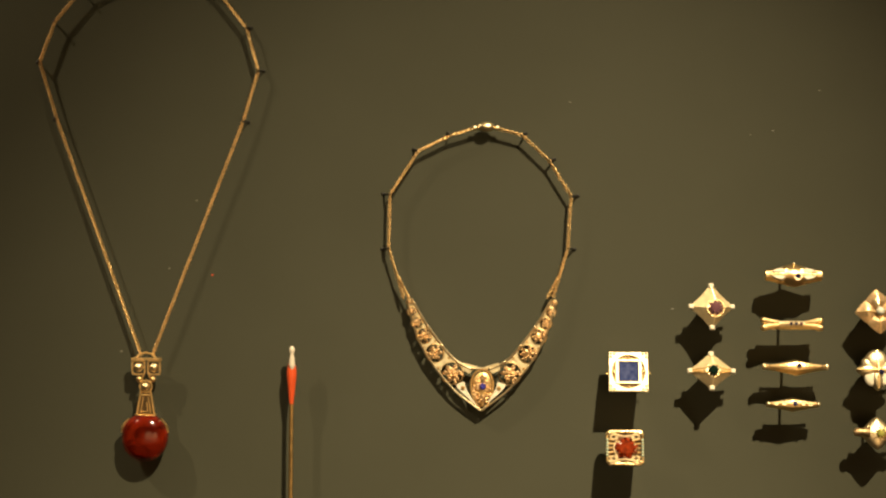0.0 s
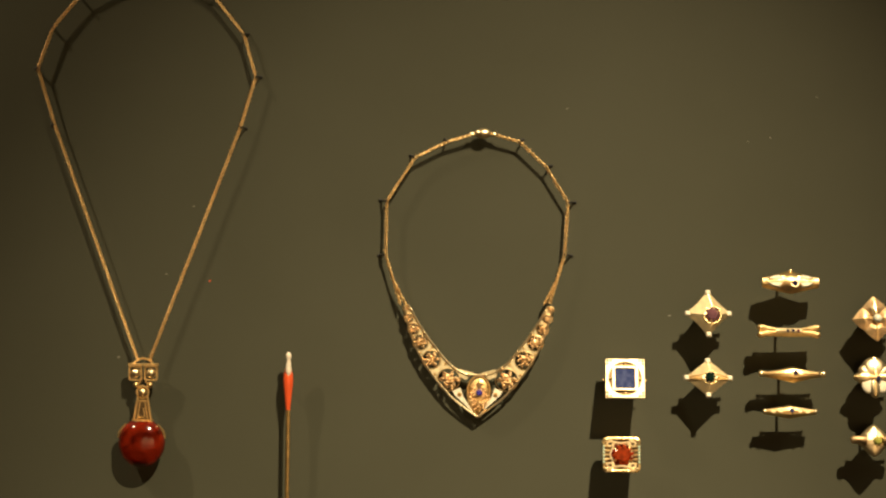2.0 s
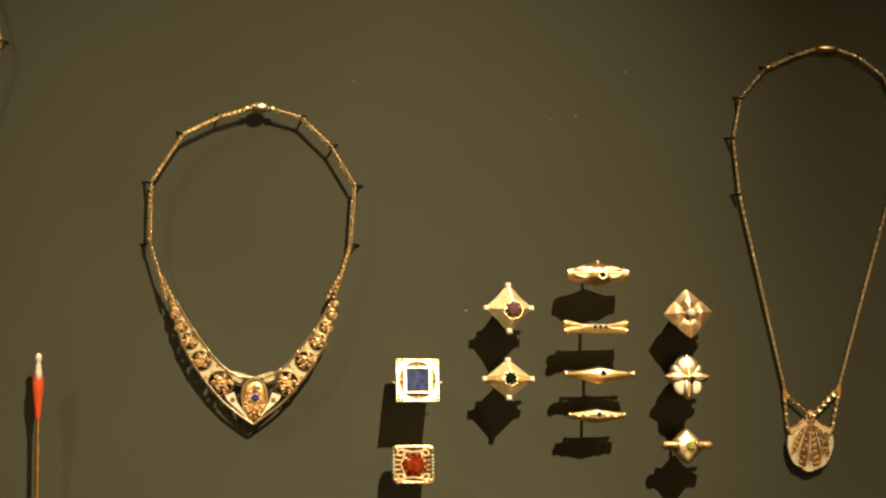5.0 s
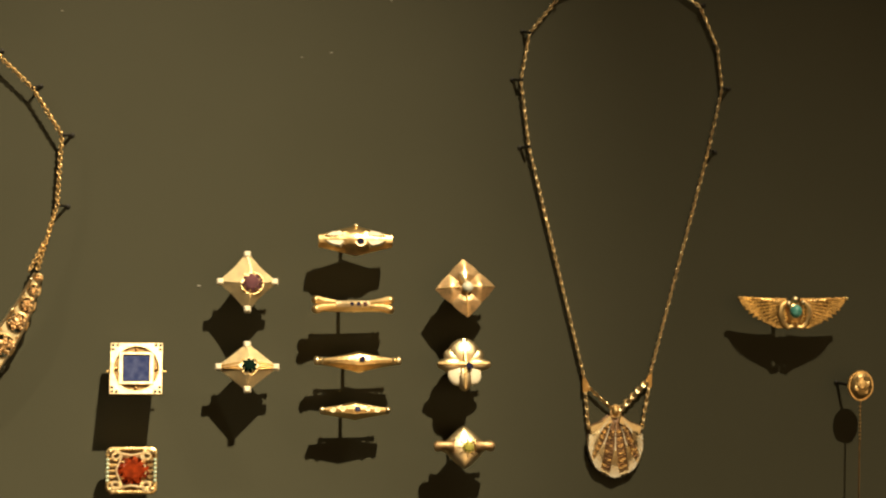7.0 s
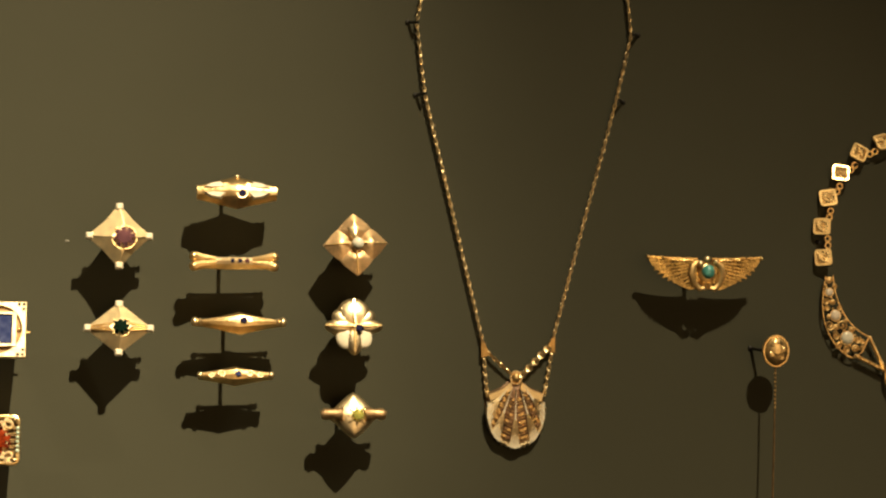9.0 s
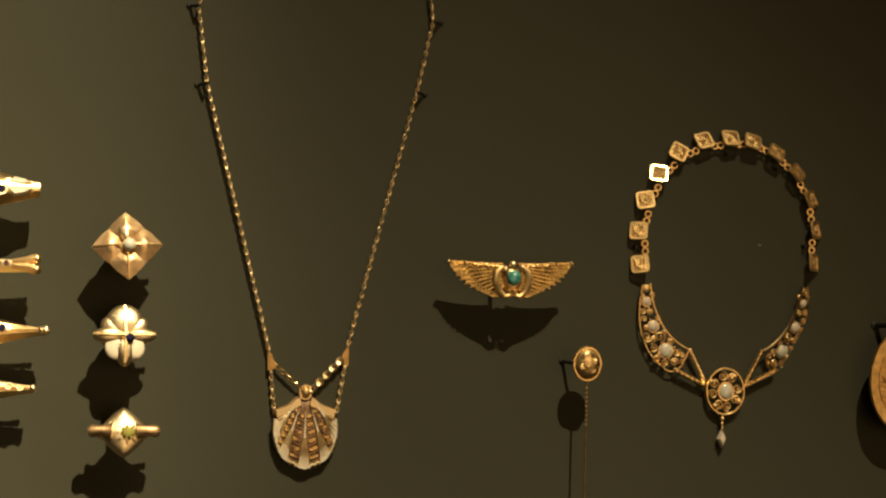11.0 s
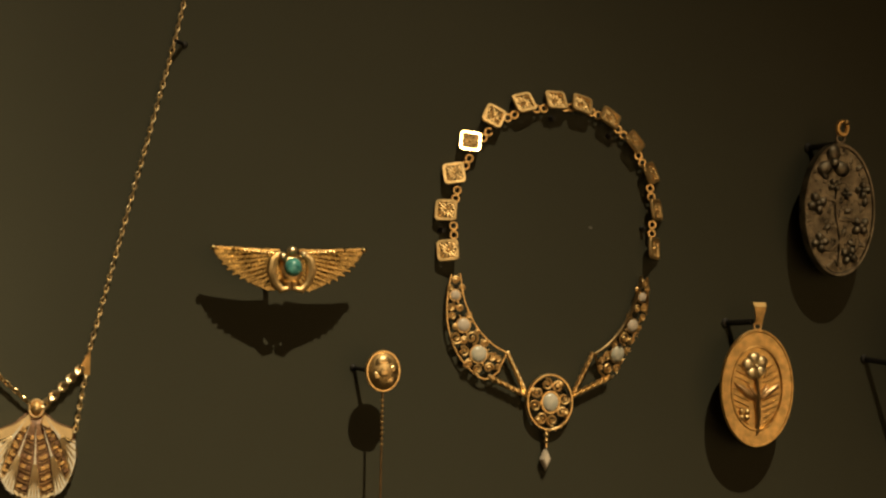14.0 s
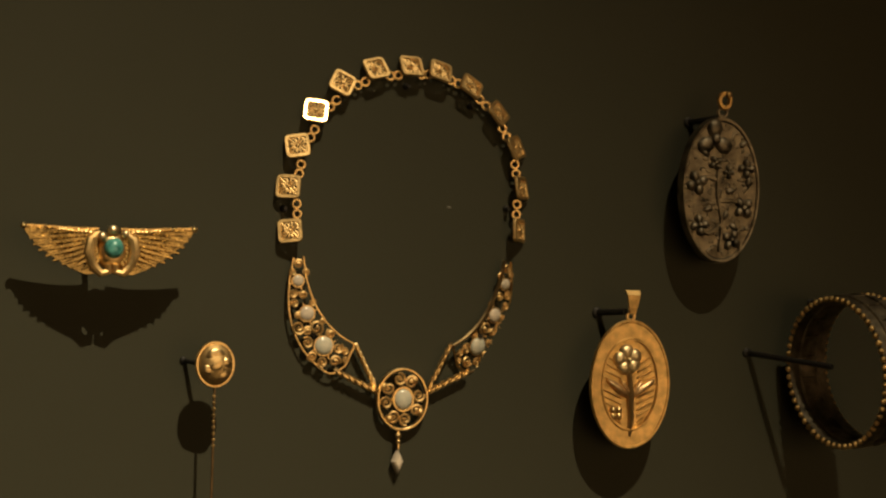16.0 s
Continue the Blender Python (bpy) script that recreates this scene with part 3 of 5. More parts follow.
def blue_square_brooch():
    x, z = 81.8, 1334.2
    root = thing("square_brooch", x, z, "square pierced gold brooch with a blue lapis tablet", "brooch", "gem brooches on the panel")
    n = 48
    sq = []
    for i in range(n):
        a = radians(45) + 2 * math.pi * i / n
        c, s = math.cos(a), math.sin(a)
        m = max(abs(c), abs(s))
        sq.append((x + 10.7 * c / m, z + 11.0 * s / m))
    circle = [(x + 9.0 * math.cos(radians(45) + 2 * math.pi * i / n), z + 9.3 * math.sin(radians(45) + 2 * math.pi * i / n)) for i in range(n)]
    bm = bmesh.new()
    ring_plate(bm, sq, circle, H - 1.2, H + 0.8)
    frame_ = part("outer_frame", bm, GOLD_PALE, root, smooth=False)
    # disc in darkened gold: the shade behind the openings is in its colour
    bm = bmesh.new()
    plate(bm, oval(x, z, 9.2, 9.5, 32), H - 1.4, H - 0.4, 0.1)
    part("back_disc", bm, SHAFT, root)
    for sx in (-1, 1):
        for sz in (-1, 1):
            for dx, dz in ((9.6, 9.9), (7.8, 9.9), (9.6, 8.1)):
                bm = bmesh.new()
                plate(bm, box_outline(x + sx * dx, z + sz * dz, 1.25, 1.25), H + 0.7, H + 0.9, 0.05)
                part("corner_inlay", bm, STEEL, frame_, smooth=False)
    bm = bmesh.new()
    ring_plate(bm, box_outline(x, z, 14.2, 13.8), box_outline(x, z, 10.8, 11.4), H - 0.6, H + 1.4)
    part("inner_frame", bm, GOLD_PALE, root, smooth=False)
    bm = bmesh.new()
    plate(bm, box_outline(x, z, 10.9, 11.5), H - 0.6, H + 0.8, 0.5)
    part("tablet", bm, LAPIS, root, "mottled blue lapis tablet", smooth=False)
    bm = bmesh.new()
    for a in (0, 90, 180, 270):
        ball(bm, x + 8.1 * math.cos(radians(a)), z + 8.2 * math.sin(radians(a)), H + 0.4, 0.7, u=8, v=5)
    part("stud_row", bm, GOLD, root)
    bm = bmesh.new()
    tube(bm, [V(x - 12, z - 0.4, H - 2), V(x + 12, z - 0.4, H - 2)], 0.4)
    part("pin", bm, GOLD_DULL, root)
    mounting_pin(x - 1, z, H - 2, -2.5, 0.5, 0.7)
    lean_back(root, H, 20, 0)


blue_square_brooch()


def red_stone_brooch():
    x, z = 80.2, 1292.6
    root = thing("square_brooch", x, z, "rounded square gold brooch with an orange-red cut stone", "brooch", "gem brooches on the panel")
    o = box_outline(x, z, 21.0, 19.2, 2.6)
    bm = bmesh.new()
    ring_plate(bm, o, box_outline(x, z, 18.2, 16.4, 2.2), H - 2, H + 0.8)
    part("outer_frame", bm, GOLD_BRIGHT, root)
    for side in (-1, 1):
        for i in range(5):
            bm = bmesh.new()
            tube(bm, [V(x + side * 6.0, z - 4.6 + i * 2.3, H + 0.2), V(x + side * 9.0, z - 4.9 + i * 2.45, H + 0.5)], 0.42)
            part("side_bar", bm, GOLD, root)
    bm = bmesh.new()
    plate(bm, scaled(o, (x, z), 0.9), H - 2.4, H - 1.2, 0.1)
    part("back_plate", bm, SHAFT, root)
    bm = bmesh.new()
    for sx in (-1, 1):
        for sz in (-1, 1):
            tube(bm, flat(spiral(x + sx * 6.6, z + sz * 6.2, 2.7, 1.2, radians(45 if sx > 0 else 135) * sz, sx * sz, 14), H + 0.6), 0.55)
            ball(bm, x + sx * 8.6, z + sz * 7.8, H + 0.8, 1.0, u=8, v=5)
        tube(bm, flat([(x + sx * 3.5, z + 6.8), (x + sx * 6.2, z), (x + sx * 3.5, z - 6.8)], H + 0.6), 0.5)
    tube(bm, flat([(x - 7, z + 7.4), (x, z + 6.2), (x + 7, z + 7.4)], H + 0.8), 0.6)
    tube(bm, flat([(x - 7, z - 7.4), (x, z - 6.2), (x + 7, z - 7.4)], H + 0.8), 0.6)
    part("scrollwork", bm, GOLD_PALE, root)
    for sx in (-1, 1):
        for i in range(6):
            bm = bmesh.new()
            ball(bm, x + sx * 9.6, z - 4.2 + i * 1.7, H + 0.8, 0.75, u=8, v=6)
            part("bead", bm, JADE_BEAD, root)
    bm = bmesh.new()
    gem(bm, x + 0.6, z - 0.2, H + 0.2, 6.7, 6.2, 2.8, 10, 0.31, 0.55)
    part("red_stone", bm, TOPAZ, root, "faceted orange-red stone", smooth=False)
    bm = bmesh.new()
    for a in (40, 140, 220, 320):
        c, s = math.cos(radians(a)), math.sin(radians(a))
        tube(bm, [V(x + 0.6 + 6.2 * c, z + 5.8 * s, H), V(x + 0.6 + 5.8 * c, z + 5.4 * s, H + 1.6), V(x + 0.6 + 4.8 * c, z + 4.6 * s, H + 2.2)], 0.5)
    part("claw_ring", bm, GOLD, root)
    mounting_pin(x - 1, z, H - 2.5, -2.5, 0.5, 0.7)
    lean_back(root, H, 14, 0)


red_stone_brooch()


def diamond(x, z, rx, rz, hollow, n=48):
    """A four-pointed outline; hollow draws its sides in."""
    out = []
    for i in range(n):
        a = 2 * math.pi * i / n
        k = (1 - hollow * math.sin(2 * a) ** 2) / (abs(math.cos(a)) + abs(math.sin(a)))
        out.append((x + rx * k * math.cos(a), z + rz * k * math.sin(a)))
    return out


def star_brooch(x, z, rx, rz, gx, gz, gr, stone, label, stone_label, open_work):
    root = thing("diamond_brooch", x, z, label, "brooch", "gem brooches on the panel")
    o = diamond(x, z, rx, rz, 0.05 if not open_work else 0.0)
    gallery(root, o, 4.0, 0.86)
    bm = bmesh.new()
    dome(bm, o, H - 0.6, H + 3.0, "peak", 4, (gx, gz), 0.34)
    part("sloped_body", bm, GOLD_SATIN, root, smooth=False)
    for dx, dz in ((rx, 0), (-rx, 0), (0, rz), (0, -rz)):
        bm = bmesh.new()
        tube(bm, [V(x + dx * 0.9, z + dz * 0.9, H + 0.4), V(gx + dx * 0.36, gz + dz * 0.36, H + 2.6)], 0.4)
        part("ridge", bm, GOLD_PALE, root)
    if open_work:
        for s in (-1, 1):
            for k in (-1, 1):
                bm = bmesh.new()
                tube(bm, [V(x + s * rx * 0.85, z + k * 0.5, H + 0.9), V(gx + s * gr * 0.9, gz + k * 1.4, H + 2.8)], 0.35)
                part("ray", bm, GOLD_DULL, root)
    for dx, dz in ((rx, 0), (-rx, 0), (0, rz), (0, -rz)):
        bm = bmesh.new()
        dome(bm, box_outline(x + dx * 0.93, z + dz * 0.93, 3.0, 3.0, 0.6), H - 0.4, H + 1.3, "flat", 2, top=0.5)
        part("corner_block", bm, ENAMEL, root, "pale square corner block", smooth=False)
    bm = bmesh.new()
    tube(bm, flat(oval(gx, gz, gr, gr, 18), H + 2.3), 0.35, True)
    for i in range(4):
        a = 2 * math.pi * (i + 0.5) / 4
        ball(bm, gx + gr * math.cos(a), gz + gr * math.sin(a), H + 2.8, 0.5, u=7, v=5)
    part("claw_setting", bm, GOLD, root)
    bm = bmesh.new()
    gem(bm, gx, gz, H + 2.5, gr * 0.95, gr * 0.95, 1.8, 8)
    part("stone", bm, stone, root, stone_label, smooth=False)
    brooch_back(root, x, z, rx * 1.7)


star_brooch(126.7, 1370.2, 12.0, 12.6, 128.6, 1369.0, 4.7, VIOLET, "diamond-shaped pale gold brooch with a violet stone", "faceted violet stone", False)
star_brooch(127.0, 1335.1, 12.6, 10.2, 127.8, 1335.0, 3.7, EMERALD, "diamond-shaped gold brooch with a dark green stone", "faceted dark green stone", True)


def spindle(bm, x0, x1, z, bulge, thin, peak, depth, power=1.6, n=24, up=0.0):
    """A bar that swells to bulge at peak and thins towards both ends, with a ridge along its front."""
    rings = []
    for i in range(n + 1):
        u = i / n
        x = x0 + (x1 - x0) * u
        d = abs(x - peak) / (max(peak - x0, x1 - peak))
        r = thin + (bulge - thin) * max(0.0, 1 - d) ** power
        g = depth * (0.45 + 0.55 * max(0.0, 1 - d))
        rings.append([V(x, z + r + up, H - 1.5), V(x, z + r * 0.55 + up, H + g * 0.7), V(x, z + up * 0.3, H + g), V(x, z - r * 0.5, H + g * 0.75), V(x, z - r, H - 1.5), V(x, z - r * 0.6, H - 3), V(x, z + r * 0.6, H - 3)])
    skin(bm, rings)


def bar_brooches():
    group = "gold bar brooches"
    # lozenge bar with cream panels
    x, z = 171.0, 1387.9
    root = thing("bar_brooch", x, z, "lozenge gold bar brooch with cream panels and dark stone", "brooch", group)
    bm = bmesh.new()
    spindle(bm, 155.9, 186.4, z, 6.6, 2.8, 171, 3.6, 1.1)
    part("body", bm, GOLD, root)
    for sx in (-1, 1):
        for sz in (-1, 1):
            bm = bmesh.new()
            o = [(x + sx * 3.2, z + sz * 1.1), (x + sx * 6.0, z + sz * 3.6), (x + sx * 10.4, z + sz * 2.7), (x + sx * 13.4, z + sz * 1.0), (x + sx * 9, z + sz * 0.6)]
            dome(bm, o, H + 0.6, H + 2.9, "flat", 2, top=0.7)
            part("cream_panel", bm, ENAMEL, root)
    bm = bmesh.new()
    gem(bm, 173.0, 1386.4, H + 2.8, 1.8, 1.8, 1.2)
    part("stone", bm, NIGHT, root, "small dark blue stone", smooth=False)
    bm = bmesh.new()
    tube(bm, flat(oval(173.0, 1386.4, 1.9, 1.9, 14), H + 2.9), 0.35, True)
    ball(bm, 171.3, 1393.8, H, 1.2, 0.9)
    part("setting", bm, GOLD_PALE, root)
    brooch_back(root, x, z, 27)
    # bone-shaped bar
    x, z = 170.3, 1360.8
    root = thing("bar_brooch", x, z, "slim gold bar brooch with split flared ends", "brooch", group)
    bm = bmesh.new()
    spindle(bm, 155.5, 185, z, 2.6, 2.2, 170, 2.6, 1.0)
    part("body", bm, GOLD_PALE, root)
    for s in (-1, 1):
        for d in (-1, 1):
            bm = bmesh.new()
            e = x + s * 15.4
            tube(bm, [V(x + s * 7, z + d * 0.7, H + 1), V(e - s * 3, z + d * 1.3, H + 1.2), V(e - s * 0.4, z + d * 2.1, H + 1)], 1.6, sides=8, taper=[0.7, 1.0, 1.1])
            ball(bm, e, z + d * 2.0, H + 1, 1.8)
            part("flared_end", bm, GOLD, root)
    for i, (dx, m) in enumerate(((-0.6, NIGHT), (2.2, NIGHT), (5.0, VIOLET))):
        bm = bmesh.new()
        gem(bm, x + dx, z, H + 1.9, 1.1, 1.1, 0.8, 6)
        part("stone", bm, m, root, smooth=False)
    brooch_back(root, x, z, 28)
    # spindle with ball ends
    x, z = 172.4, 1337.7
    root = thing("bar_brooch", x, z, "spindle-shaped gold bar brooch with knobbed ends and stone", "brooch", group)
    bm = bmesh.new()
    spindle(bm, 155.5, 189.2, z, 4.6, 1.2, 173, 2.8, 1.4)
    part("body", bm, GOLD, root)
    for e in (155.6, 189.4):
        bm = bmesh.new()
        ball(bm, e, z, H + 0.6, 1.5, 1.9, 1.6, 10, 7)
        ball(bm, e + (1.9 if e < x else -1.9), z, H + 0.6, 0.9, 1.5, 1.3, 10, 7)
        part("knob", bm, GOLD_PALE, root)
    bm = bmesh.new()
    gem(bm, 174.2, z + 0.2, H + 2.2, 1.7, 1.6, 1.1)
    part("stone", bm, NIGHT, root, "small dark stone", smooth=False)
    brooch_back(root, x, z, 28)
    # short ornate spindle
    x, z = 171.6, 1317.3
    root = thing("bar_brooch", x, z, "short ornate gold bar brooch with pale blue stone", "brooch", group)
    bm = bmesh.new()
    spindle(bm, 157.3, 185.8, z, 3.9, 1.3, 171.5, 2.6, 1.2)
    part("body", bm, GOLD, root)
    bm = bmesh.new()
    for s in (-1, 1):
        tube(bm, flat(spiral(x + s * 5.4, z, 1.6, 1.1, 0 if s > 0 else math.pi, s), H + 2.0), 0.4)
        tube(bm, flat(spiral(x + s * 9.2, z, 1.2, 1.1, 0 if s > 0 else math.pi, -s), H + 1.6), 0.35)
        ball(bm, x + s * 13.6, z, H + 0.6, 1.3)
    part("scrollwork", bm, GOLD_PALE, root)
    bm = bmesh.new()
    gem(bm, 172.4, z, H + 2.2, 1.5, 1.4, 1.0)
    part("stone", bm, LAPIS, root, "small blue stone", smooth=False)
    brooch_back(root, x, z, 22)


bar_brooches()


def petal_outline(x, z, a, inner, outer, width, n=14, point=0.0):
    """A leaf or petal that grows from (x, z) in the direction a."""
    out = []
    for i in range(n):
        t = 2 * math.pi * i / n
        u = inner + (outer - inner) * (0.5 - 0.5 * math.cos(t))
        w = width * math.sin(t) * (1 - point * (0.5 - 0.5 * math.cos(t)))
        out.append((x + u * math.cos(a) - w * math.sin(a), z + u * math.sin(a) + w * math.cos(a)))
    return out


def leaf_outline(x, z, a, inner, outer, width, n=9):
    """A broad leaf from (x, z) in the direction a that ends in a point."""
    out = []
    for side in (1, -1):
        for i in range(n):
            u = i / n if side > 0 else 1 - i / n
            w = side * width * math.sin(math.pi * u ** 0.85) * (1 - 0.12 * u)
            d = inner + (outer - inner) * u
            out.append((x + d * math.cos(a) - w * math.sin(a), z + d * math.sin(a) + w * math.cos(a)))
    return out


def flower_brooches():
    group = "four-lobed gold brooches"
    x, z = 217.2, 1368.3
    root = thing("flower_brooch", x, z, "four-petalled rose gold brooch with a pale opal", "brooch", group)
    o = star(x, z, 11.6, 11.8, 0.74, 48, power=1.2)
    gallery(root, o, 3.5, 0.85)
    for i in range(4):
        bm = bmesh.new()
        dome(bm, leaf_outline(x, z, radians(3 + 90 * i), -1.0, 12.6, 7.0), H - 0.5, H + 2.6 - 0.25 * i, "peak", 4, top=0.15)
        petal = part("petal", bm, GOLD_ROSE, root)
        bm = bmesh.new()
        a = radians(3 + 90 * i)
        tube(bm, [V(x + u * math.cos(a), z + u * math.sin(a), g) for u, g in ((2.0, H + 2.5), (7, H + 2.0), (12.0, H + 0.4))], 0.45, taper=[1, 1, 0.5])
        part("vein", bm, GOLD, petal)
    bm = bmesh.new()
    tube(bm, [V(x - 2.6, z + 6.2, H + 1.6), V(x - 1.4, z + 3.4, H + 2.4), V(x + 0.2, z + 1.0, H + 2.6)], 1.3, sides=8, taper=[0.5, 1, 0.9])
    part("leaf_stem", bm, GOLD_PALE, root)
    bm = bmesh.new()
    ball(bm, x + 0.6, z - 0.4, H + 2.8, 2.4, u=14, v=10)
    part("opal", bm, OPAL, root)
    brooch_back(root, x, z, 20)
    x, z = 217.0, 1336.4
    root = thing("flower_brooch", x, z, "four-lobed gold brooch with cream lobes and dark stone", "brooch", group)
    o = star(x, z, 10.8, 11.3, 0.72, 48, power=1.2)
    gallery(root, o, 3.5, 0.85)
    for i, (a, w) in enumerate(((0, 2.2), (90, 5.0), (180, 2.4), (270, 2.6), (36, 3.0), (144, 3.2), (240, 3.6), (303, 3.4))):
        bm = bmesh.new()
        dome(bm, petal_outline(x, z, radians(a), -1.0, 11.4 if i < 4 else 9.8, w * 1.45, 16, 0.15), H - 0.4, H + (2.3 if i < 4 else 1.7), "round", 4)
        part("lobe", bm, GOLD_PALE if i < 6 else ENAMEL, root, "cream enamelled lobe" if i >= 6 else "")
    for pts, r in (((-11, 0.2, 0, -0.4, 10.5, 0.2), 0.8), ((0, 10.5, 0.3, 0, 0, -10.5), 0.7)):
        bm = bmesh.new()
        tube(bm, [V(x + pts[0], z + pts[1], H + 1.4), V(x + pts[2], z + pts[3], H + 3.1), V(x + pts[4], z + pts[5], H + 1.4)], r)
        part("ridge", bm, GOLD, root)
    bm = bmesh.new()
    gem(bm, x + 1.6, z - 1.4, H + 3.0, 1.9, 1.9, 1.2)
    part("stone", bm, NIGHT, root, "small dark blue stone", smooth=False)
    brooch_back(root, x, z, 19)
    x, z = 217.3, 1302.0
    root = thing("flower_brooch", x, z, "winged gold brooch with a yellow-green stone", "brooch", group)
    o = star(x, z, 12.2, 8.6, 0.66, 48, power=0.9)
    gallery(root, o, 3.5, 0.85)
    bm = bmesh.new()
    dome(bm, star(x, z, 9.0, 9.2, 0.80, 40, power=0.9), H - 0.6, H + 2.8, "round", 5)
    part("body", bm, GOLD_PALE, root)
    for s in (-1, 1):
        bm = bmesh.new()
        tube(bm, [V(x + s * 4, z, H + 1.6), V(x + s * 8.5, z + 0.5, H + 1), V(x + s * 11.0, z + 0.3, H + 0.6), V(x + s * 12.6, z, H + 0.5)], 2.3, sides=10, taper=[1.3, 0.8, 1.05, 0.7])
        part("side_arm", bm, GOLD_ROSE, root)
    bm = bmesh.new()
    for a in range(0, 360, 45):
        c, s = math.cos(radians(a)), math.sin(radians(a))
        tube(bm, [V(x + 1 + 2.6 * c, z - 0.6 + 2.6 * s, H + 2.4), V(x + 1 + 4.6 * c, z - 0.6 + 4.2 * s, H + 1.6)], 0.7)
    part("claw_setting", bm, GOLD_PALE, root)
    bm = bmesh.new()
    gem(bm, x + 1.4, z - 0.6, H + 2.4, 2.9, 2.8, 1.8)
    part("stone", bm, PERIDOT, root, "faceted yellow-green stone", smooth=False)
    brooch_back(root, x, z, 20)


flower_brooches()


# ---- necklace with the shell pendant ----
def shell_necklace():
    root = thing("shell_necklace", 284, 1330, "gold chain necklace with a pale fan-shaped shell pendant", "necklace")
    h = 4
    left = [(270.5, 1329.0), (245.4, 1428.4), (241.8, 1456.4), (245.2, 1476.6), (257.6, 1492.0), (272.1, 1499.1), (283, 1502.4)]
    right = [(298.6, 1331.0), (323.4, 1427.8), (329.2, 1454.2), (327, 1472), (319.3, 1489.5), (305.9, 1499.2), (296, 1502.4)]
    for side in (left, right):
        bm = bmesh.new()
        chain(bm, side, h, 1.8, 2.3, 1.25, 0.34)
        part("chain", bm, GOLD_SATIN, root, "fine gold chain")
    bm = bmesh.new()
    dome(bm, oval(289.6, 1503.0, 6.5, 1.9, 16), h - 1, h + 1.6, steps=3)
    part("clasp", bm, GOLD, root)
    for (x, z), shoulder in (((270.5, 1329), (272.2, 1309)), ((298.6, 1331), (295.6, 1309.5))):
        s = 1 if x < 284 else -1
        bm = bmesh.new()
        plate(bm, [(x - s * 1.0, z + 3.5), (x + s * 2.8, z - 4.0), (x - s * 0.9, z - 5.2)], h - 0.6, h + 0.6, 0.15)
        part("triangle_link", bm, GOLD_DULL, root, smooth=False)
        bm = bmesh.new()
        chain(bm, [(x + s * 0.2, z - 4.5), shoulder], h, 1.7, 2.2, 1.25, 0.34)
        part("side_chain", bm, GOLD_SATIN, root)
        bm = bmesh.new()
        top = (284.2 - s * 2.0, 1317)
        chain(bm, [(x + s * 2.2, z - 3.4), top], h + 0.4, 1.7 if s > 0 else 1.8, 2.2 if s > 0 else 2.3, 1.2 if s > 0 else 2.2, 0.32 if s > 0 else 0.6)
        part("slanted_chain", bm, GOLD_PALE if s < 0 else GOLD, root)
    # the fan
    cx, top = 283.8, 1314.6
    hub = (cx, 1317.0)

    def rim(a):
        """The shell's edge at the angle a from straight down."""
        r = 29.4 - 5.4 * abs(a / 0.86) ** 2.0 - 5.0 * max(0.0, abs(a) - 0.6)
        return (hub[0] + r * math.sin(a) * 0.70, hub[1] - r * math.cos(a))
    edge = []
    for i in range(41):
        a = -0.92 + 1.84 * i / 40
        x, z = rim(a)
        k = 1 + 0.012 * math.cos(i * math.pi)
        edge.append((hub[0] + (x - hub[0]) * k, hub[1] + (z - hub[1]) * k))
    outline = edge + [(cx + 11.4, 1309.8), (cx + 6, 1311.8), (cx + 2.6, 1314.8), (cx - 2.6, 1314.8), (cx - 6, 1311.8), (cx - 11.6, 1309.4)]
    bm = bmesh.new()
    dome(bm, outline, 2.2, h + 1.6, "flat", 5, (cx, 1300), 0.2)
    shell = part("shell", bm, BROWN, root, "fan-shaped shell with brown enamel ground")
    for s in (-1, 1):
        bm = bmesh.new()
        plate(bm, [(cx + s * 2.0, 1314.4), (cx + s * 6, 1311.4), (cx + s * 11.2, 1309.4), (cx + s * 10.6, 1306.6), (cx + s * 5.6, 1308.8), (cx + s * 1.4, 1311.4)], h, h + 1.8, 0.3)
        part("shoulder", bm, GOLD_SATIN, shell, "pale gold shoulder")
    bm = bmesh.new()
    dome(bm, oval(cx, 1316, 2.0, 2.5, 20), h - 1.0, h + 2.2, steps=5)
    part("hub", bm, GOLD_FILIGREE, shell)
    bm = bmesh.new()
    tube(bm, flat(oval(cx, 1316, 2.1, 2.6, 20), h + 0.4), 0.4, True)
    part("hub_ring", bm, GOLD_PALE, shell)
    rays = ((-0.80, 0.085), (-0.45, 0.056), (-0.02, 0.056), (0.41, 0.056), (0.80, 0.085))
    for a, w in rays:
        bm = bmesh.new()
        p0, p1, p2 = rim(a - w * 2.4), rim(a), rim(a + w * 2.4)
        k = lambda p, u: (hub[0] + (p[0] - hub[0]) * u, hub[1] + (p[1] - hub[1]) * u)
        o = [k(p1, 0.20), k(rim(a + w * 0.45), 0.55), k(rim(a + w * 0.9), 0.8), k(p2, 0.985), k(p1, 1.0), k(p0, 0.985), k(rim(a - w * 0.9), 0.8), k(rim(a - w * 0.45), 0.55)]
        plate(bm, o, h - 0.6, h + 2.0, 0.3)
        ray = part("enamel_ray", bm, ENAMEL, shell, "greyish white flared enamel ray")
        bm = bmesh.new()
        for t in (-1.6, -0.8, 0, 0.8, 1.6):
            q0, q1 = k(rim(a + w * 0.3 * t), 0.6), k(rim(a + w * 1.2 * t), 0.97)
            tube(bm, [V(*q0, h + 1.9), V((q0[0] + q1[0]) / 2, (q0[1] + q1[1]) / 2, h + 2.1), V(*q1, h + 1.8)], 0.28, sides=5)
